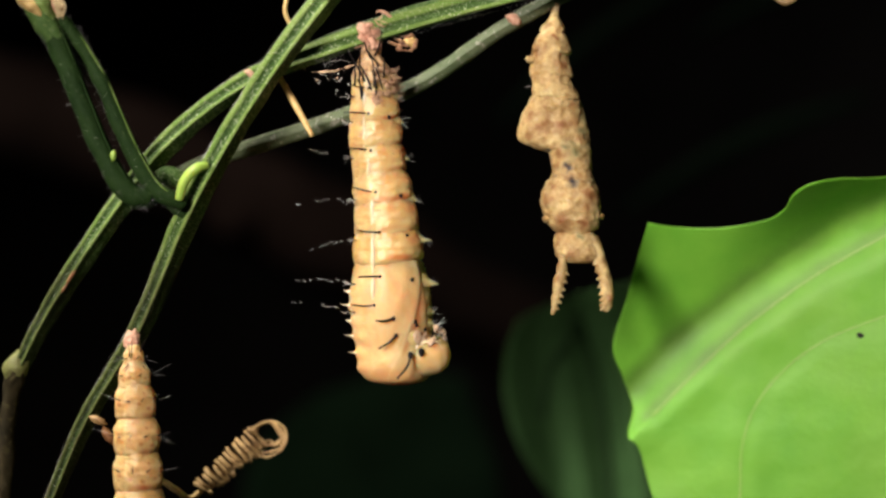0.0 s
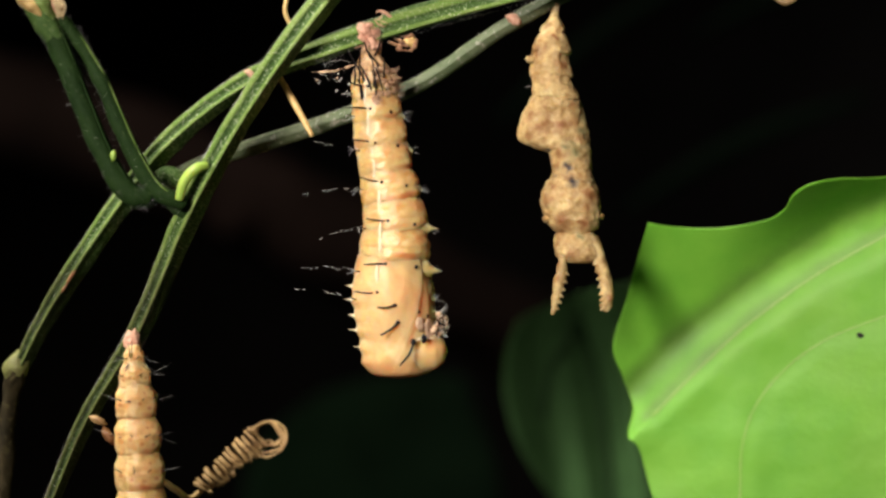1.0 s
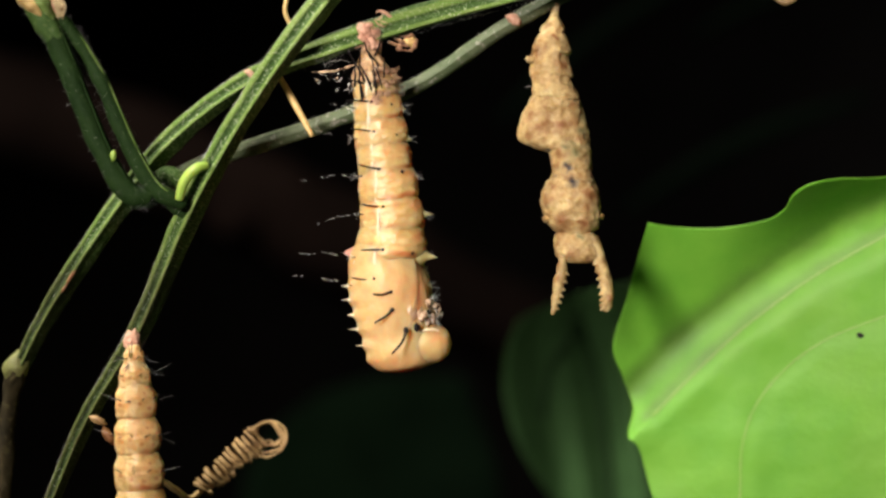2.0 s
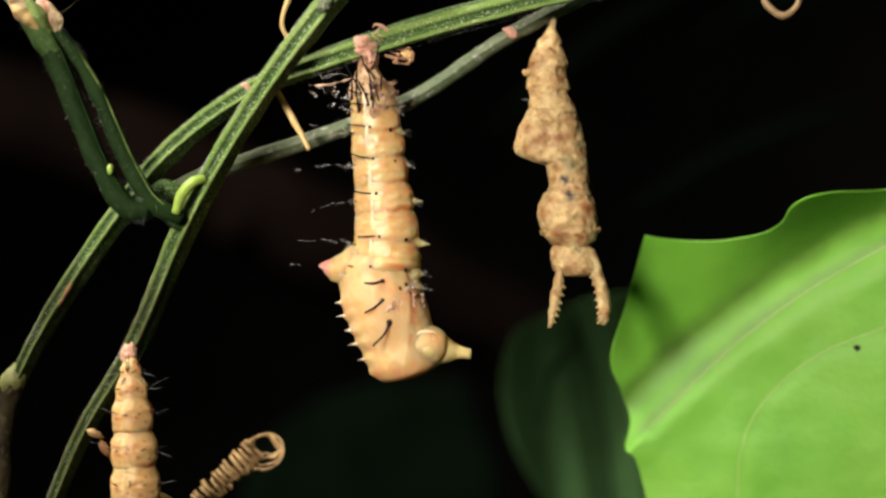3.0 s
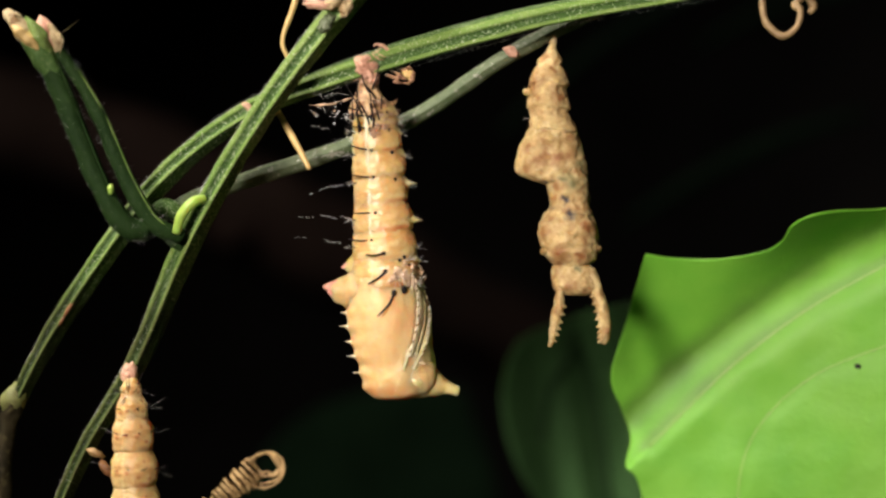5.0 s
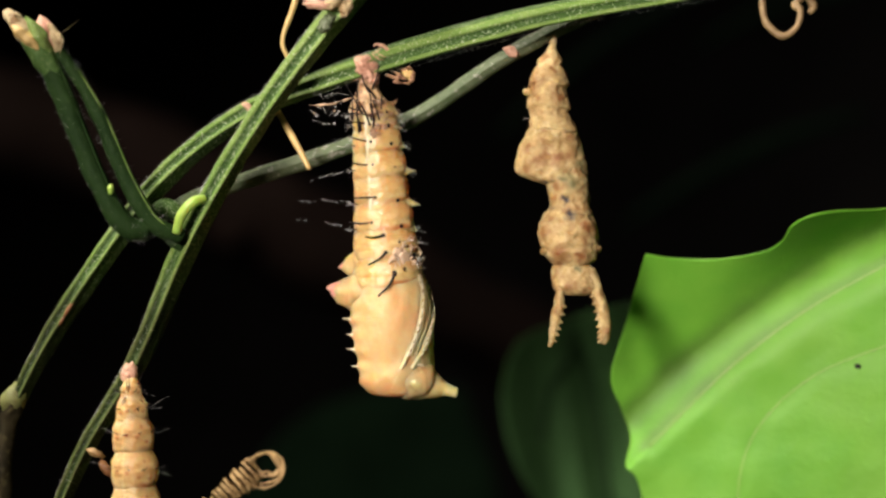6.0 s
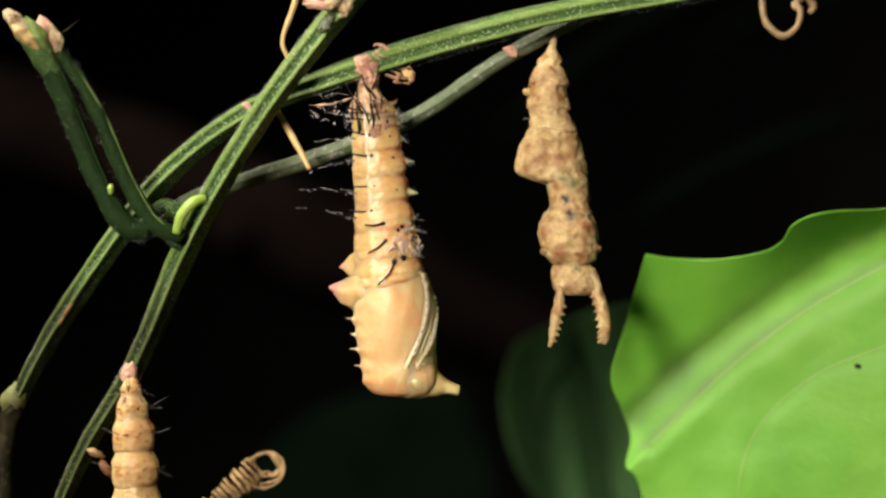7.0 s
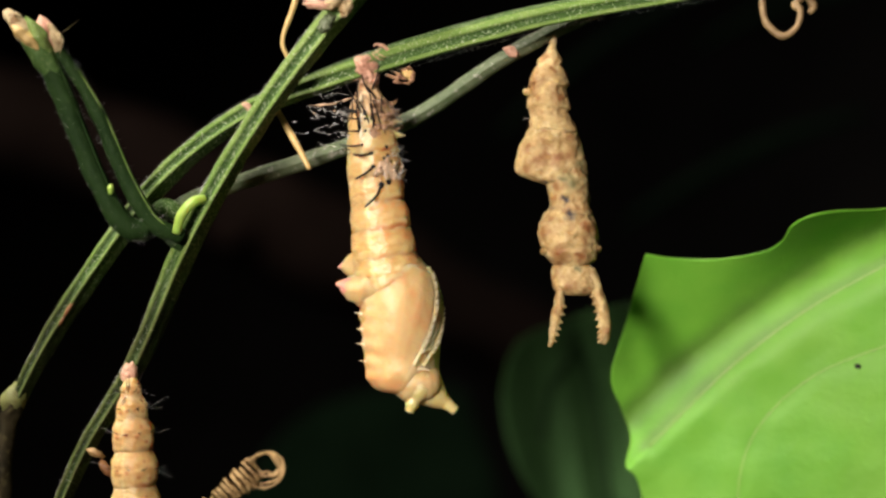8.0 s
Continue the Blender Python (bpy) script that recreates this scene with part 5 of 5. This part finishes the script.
for start, bend, end in (((-1.9, -0.2, 0.1), (-1.0, -0.5, -0.7), (0.5, -0.5, -0.85)), ((-1.4, -0.3, 0.5), (-0.6, -0.6, -0.1), (0.2, -0.7, -0.5)), ((-0.9, -0.3, 0.6), (0.3, -0.6, 0.75), (0.95, -0.4, 0.3)), ((0.9, -0.3, 0.3), (0.7, -0.6, -0.5), (0.0, -0.6, -0.9))):
    bm = bmesh.new()
    tube(bm, [(*start, 0.16), (*[(a + b + c) / 3 + 0.1 for a, b, c in zip(start, bend, end)], 0.2), (*bend, 0.17), (*end, 0.06)], 6, 9, 0, 0, 0.12, 1.6, start[0])
    part("petal", bm, WITHER, withered, "thin curled dry petal")
scrap = thing("dry_scrap", (-10.92, -0.5, 13.99), "dry silvery scrap of old skin caught in silk", "scrap")
o = Vector((-10.92, -0.5, 13.99))
bm = bmesh.new()
tube(bm, [(*(Vector((-12.95, -0.5, 13.99)) - o), 0.05), (*(Vector((-11.45, -0.8, 13.97)) - o), 0.15), (*(Vector((-10.08, -0.8, 14.3)) - o), 0.12), (*(Vector((-8.55, -0.6, 14.75)) - o), 0.1)], 6, 8, 0, 0, 0.25, 1.5)
part("husk", bm, FILM, scrap)
bm = bmesh.new()
rnd = random.Random(9)
for k in range(22):
    at = Vector(sheet(rnd.uniform(555, 640), rnd.uniform(160, 215), -0.5)) - o
    thorn(bm, at, (rnd.uniform(-1, 1), rnd.uniform(-0.6, 0.6), rnd.uniform(-0.4, 0.5)), rnd.uniform(0.4, 1.6), 0.014, 3, (0, 0, rnd.uniform(-0.3, 0.3)))
part("bristles", bm, SILVER, scrap, "", "stuff")
for k in range(9):
    bm = bmesh.new()
    at = Vector(sheet(rnd.uniform(552, 626), rnd.uniform(168, 222), -0.6)) - o
    blob(bm, at, (rnd.uniform(0.07, 0.17), 0.06, rnd.uniform(0.04, 0.09)), 0.8, 1.2, k, (0, rnd.uniform(-40, 40), 0), 8, 10)
    part("crumb", bm, SILVER if k % 3 else FILM, scrap)
bm = bmesh.new()
for k in range(7):
    at = Vector(sheet(rnd.uniform(570, 635), rnd.uniform(165, 205), -0.3)) - o
    thorn(bm, at, (rnd.uniform(-1, 0.2), rnd.uniform(-0.4, 0.4), rnd.uniform(-0.3, 0.6)), rnd.uniform(0.6, 1.8), 0.05, 4)
part("spines", bm, BLACK, scrap, "", "stuff")

# ---- the smaller caterpillar on the climbing stem ----
small = thing("caterpillar", (-30.37, -1, -12.42), "small peach-coloured caterpillar hanging head down from the stem", "caterpillar")
bm = bmesh.new()
blob(bm, (-0.05, 0.4, 0.3), (0.75, 0.9, 1.0), 0.5, 0.8, 1.0, (0, 0, 0), 16, 20)
part("silk_pad", bm, SILK, small, "pink silk pad")
rnd = random.Random(31)
lens = [(1.32, 0.94, 0.94), (2.97, 1.43, 1.16), (5.39, 1.87, 1.65), (8.8, 2.15, 1.76), (12.21, 2.31, 1.81), (15.73, 2.42, 1.87), (19.25, 2.75, 1.87), (22.55, 2.53, 1.87)]
for k, (s, r, half) in enumerate(lens):
    x = 0.22 + s * 0.045
    ahead, behind = (lens[k - 1][1] if k else 0.6), (lens[k + 1][1] if k + 1 < len(lens) else r)
    bm = ringed(half, lambda z, h=half, r=r, a=ahead, b=behind: float(np.interp(z, (-h * 1.4, -h * 0.9, -h * 0.2, h * 0.4, h * 1.0, h * 1.4), (r * 0.80, (r + b) * 0.475, r * 1.01, r * 0.99, (r + a) * 0.465, (r + a) * 0.39))), k + 20, 0.6, 0.95,
                [(-0.25 + 0.2 * math.sin(e * 2.1 + k), e, 0.13) for e in (-1.25, -0.72, -0.2, 0.33, 0.85, 1.3)] + [(0.55, -0.45, 0.09), (0.5, 0.6, 0.09)])
    seg = part("segment", bm, CREAM, small)
    seg.location = (x * MM, -0.8 * MM, -s * MM)
    for a in (-82, -40, -6, 26, 64, 88):
        bm = bmesh.new()
        d = Vector((math.sin(radians(a)), -math.cos(radians(a)) * 0.95, 0))
        thorn(bm, d * r * 0.96, d + Vector((rnd.uniform(-0.3, 0.3), 0, rnd.uniform(-0.1, 0.8))), fine(rnd.uniform(9, 28)), 0.065, 5)
        part("spine", bm, BLACK, seg)
    bm = bmesh.new()
    for q in range(2):
        a = radians(rnd.choice((-90, 90)) + rnd.uniform(-25, 25))
        d = Vector((math.sin(a), -math.cos(a), 0))
        thorn(bm, d * r, d + Vector((0, 0, rnd.uniform(-0.5, 0.5))), fine(rnd.uniform(14, 46)), 0.006, 3)
    part("bristle", bm, HAIR, seg, "fine silvery bristles", "stuff")
for k in range(9):
    bm = bmesh.new()
    a = radians(rnd.uniform(-80, 80))
    d = Vector((math.sin(a), -math.cos(a), 0))
    thorn(bm, d * 0.8 + Vector((0.1, -0.8, -rnd.uniform(0.6, 2.2))), d * 0.35 + Vector((0, 0, rnd.uniform(-0.6, 1.0))), fine(rnd.uniform(20, 38)), 0.07, 5)
    part("spine", bm, BLACK, small)
bm = bmesh.new()
blob(bm, (2.64, -0.8, -24.2), (1.98, 1.98, 1.87), 0.1, 0.6, 1.0)
part("head", bm, CREAM, small)
stip = thing("dry_stipule", (-33.99, 2, -19.94), "curled dry brown stipule on the vine stem", "stipule")
for dx, dz, size, mat, turn in ((0, 0, (0.9, 0.4, 0.35), COIL, (0, 25, 0)), (1.0, -1.5, (0.45, 0.4, 0.9), HUSK_RED, (0, -35, 0))):
    bm = bmesh.new()
    blob(bm, (dx, -1.2, dz), size, 0.5, 0.8, dx, turn)
    part("scale", bm, mat, stip)


# ---- motion of the caterpillars ----
def motions():
    for ob, where in MOVES:
        walk(ob, [(t, where(t)) for t in TICKS])
    sway = table([0, 0.5, 1.0, 1.5, 3.0, 3.5, 4.0, 5.0, 6.0, 7.0, 8.0], [0.3, 0.0, -0.4, -0.4, 0.0, 0.3, 0.3, 0.2, 0.0, -0.3, 0.1])
    base = small.location.copy()
    walk(small, [(t, Matrix.Translation(base) @ pose(0, 0, 0, 0, sway(t), 0)) for t in TICKS[::2]])


motions()
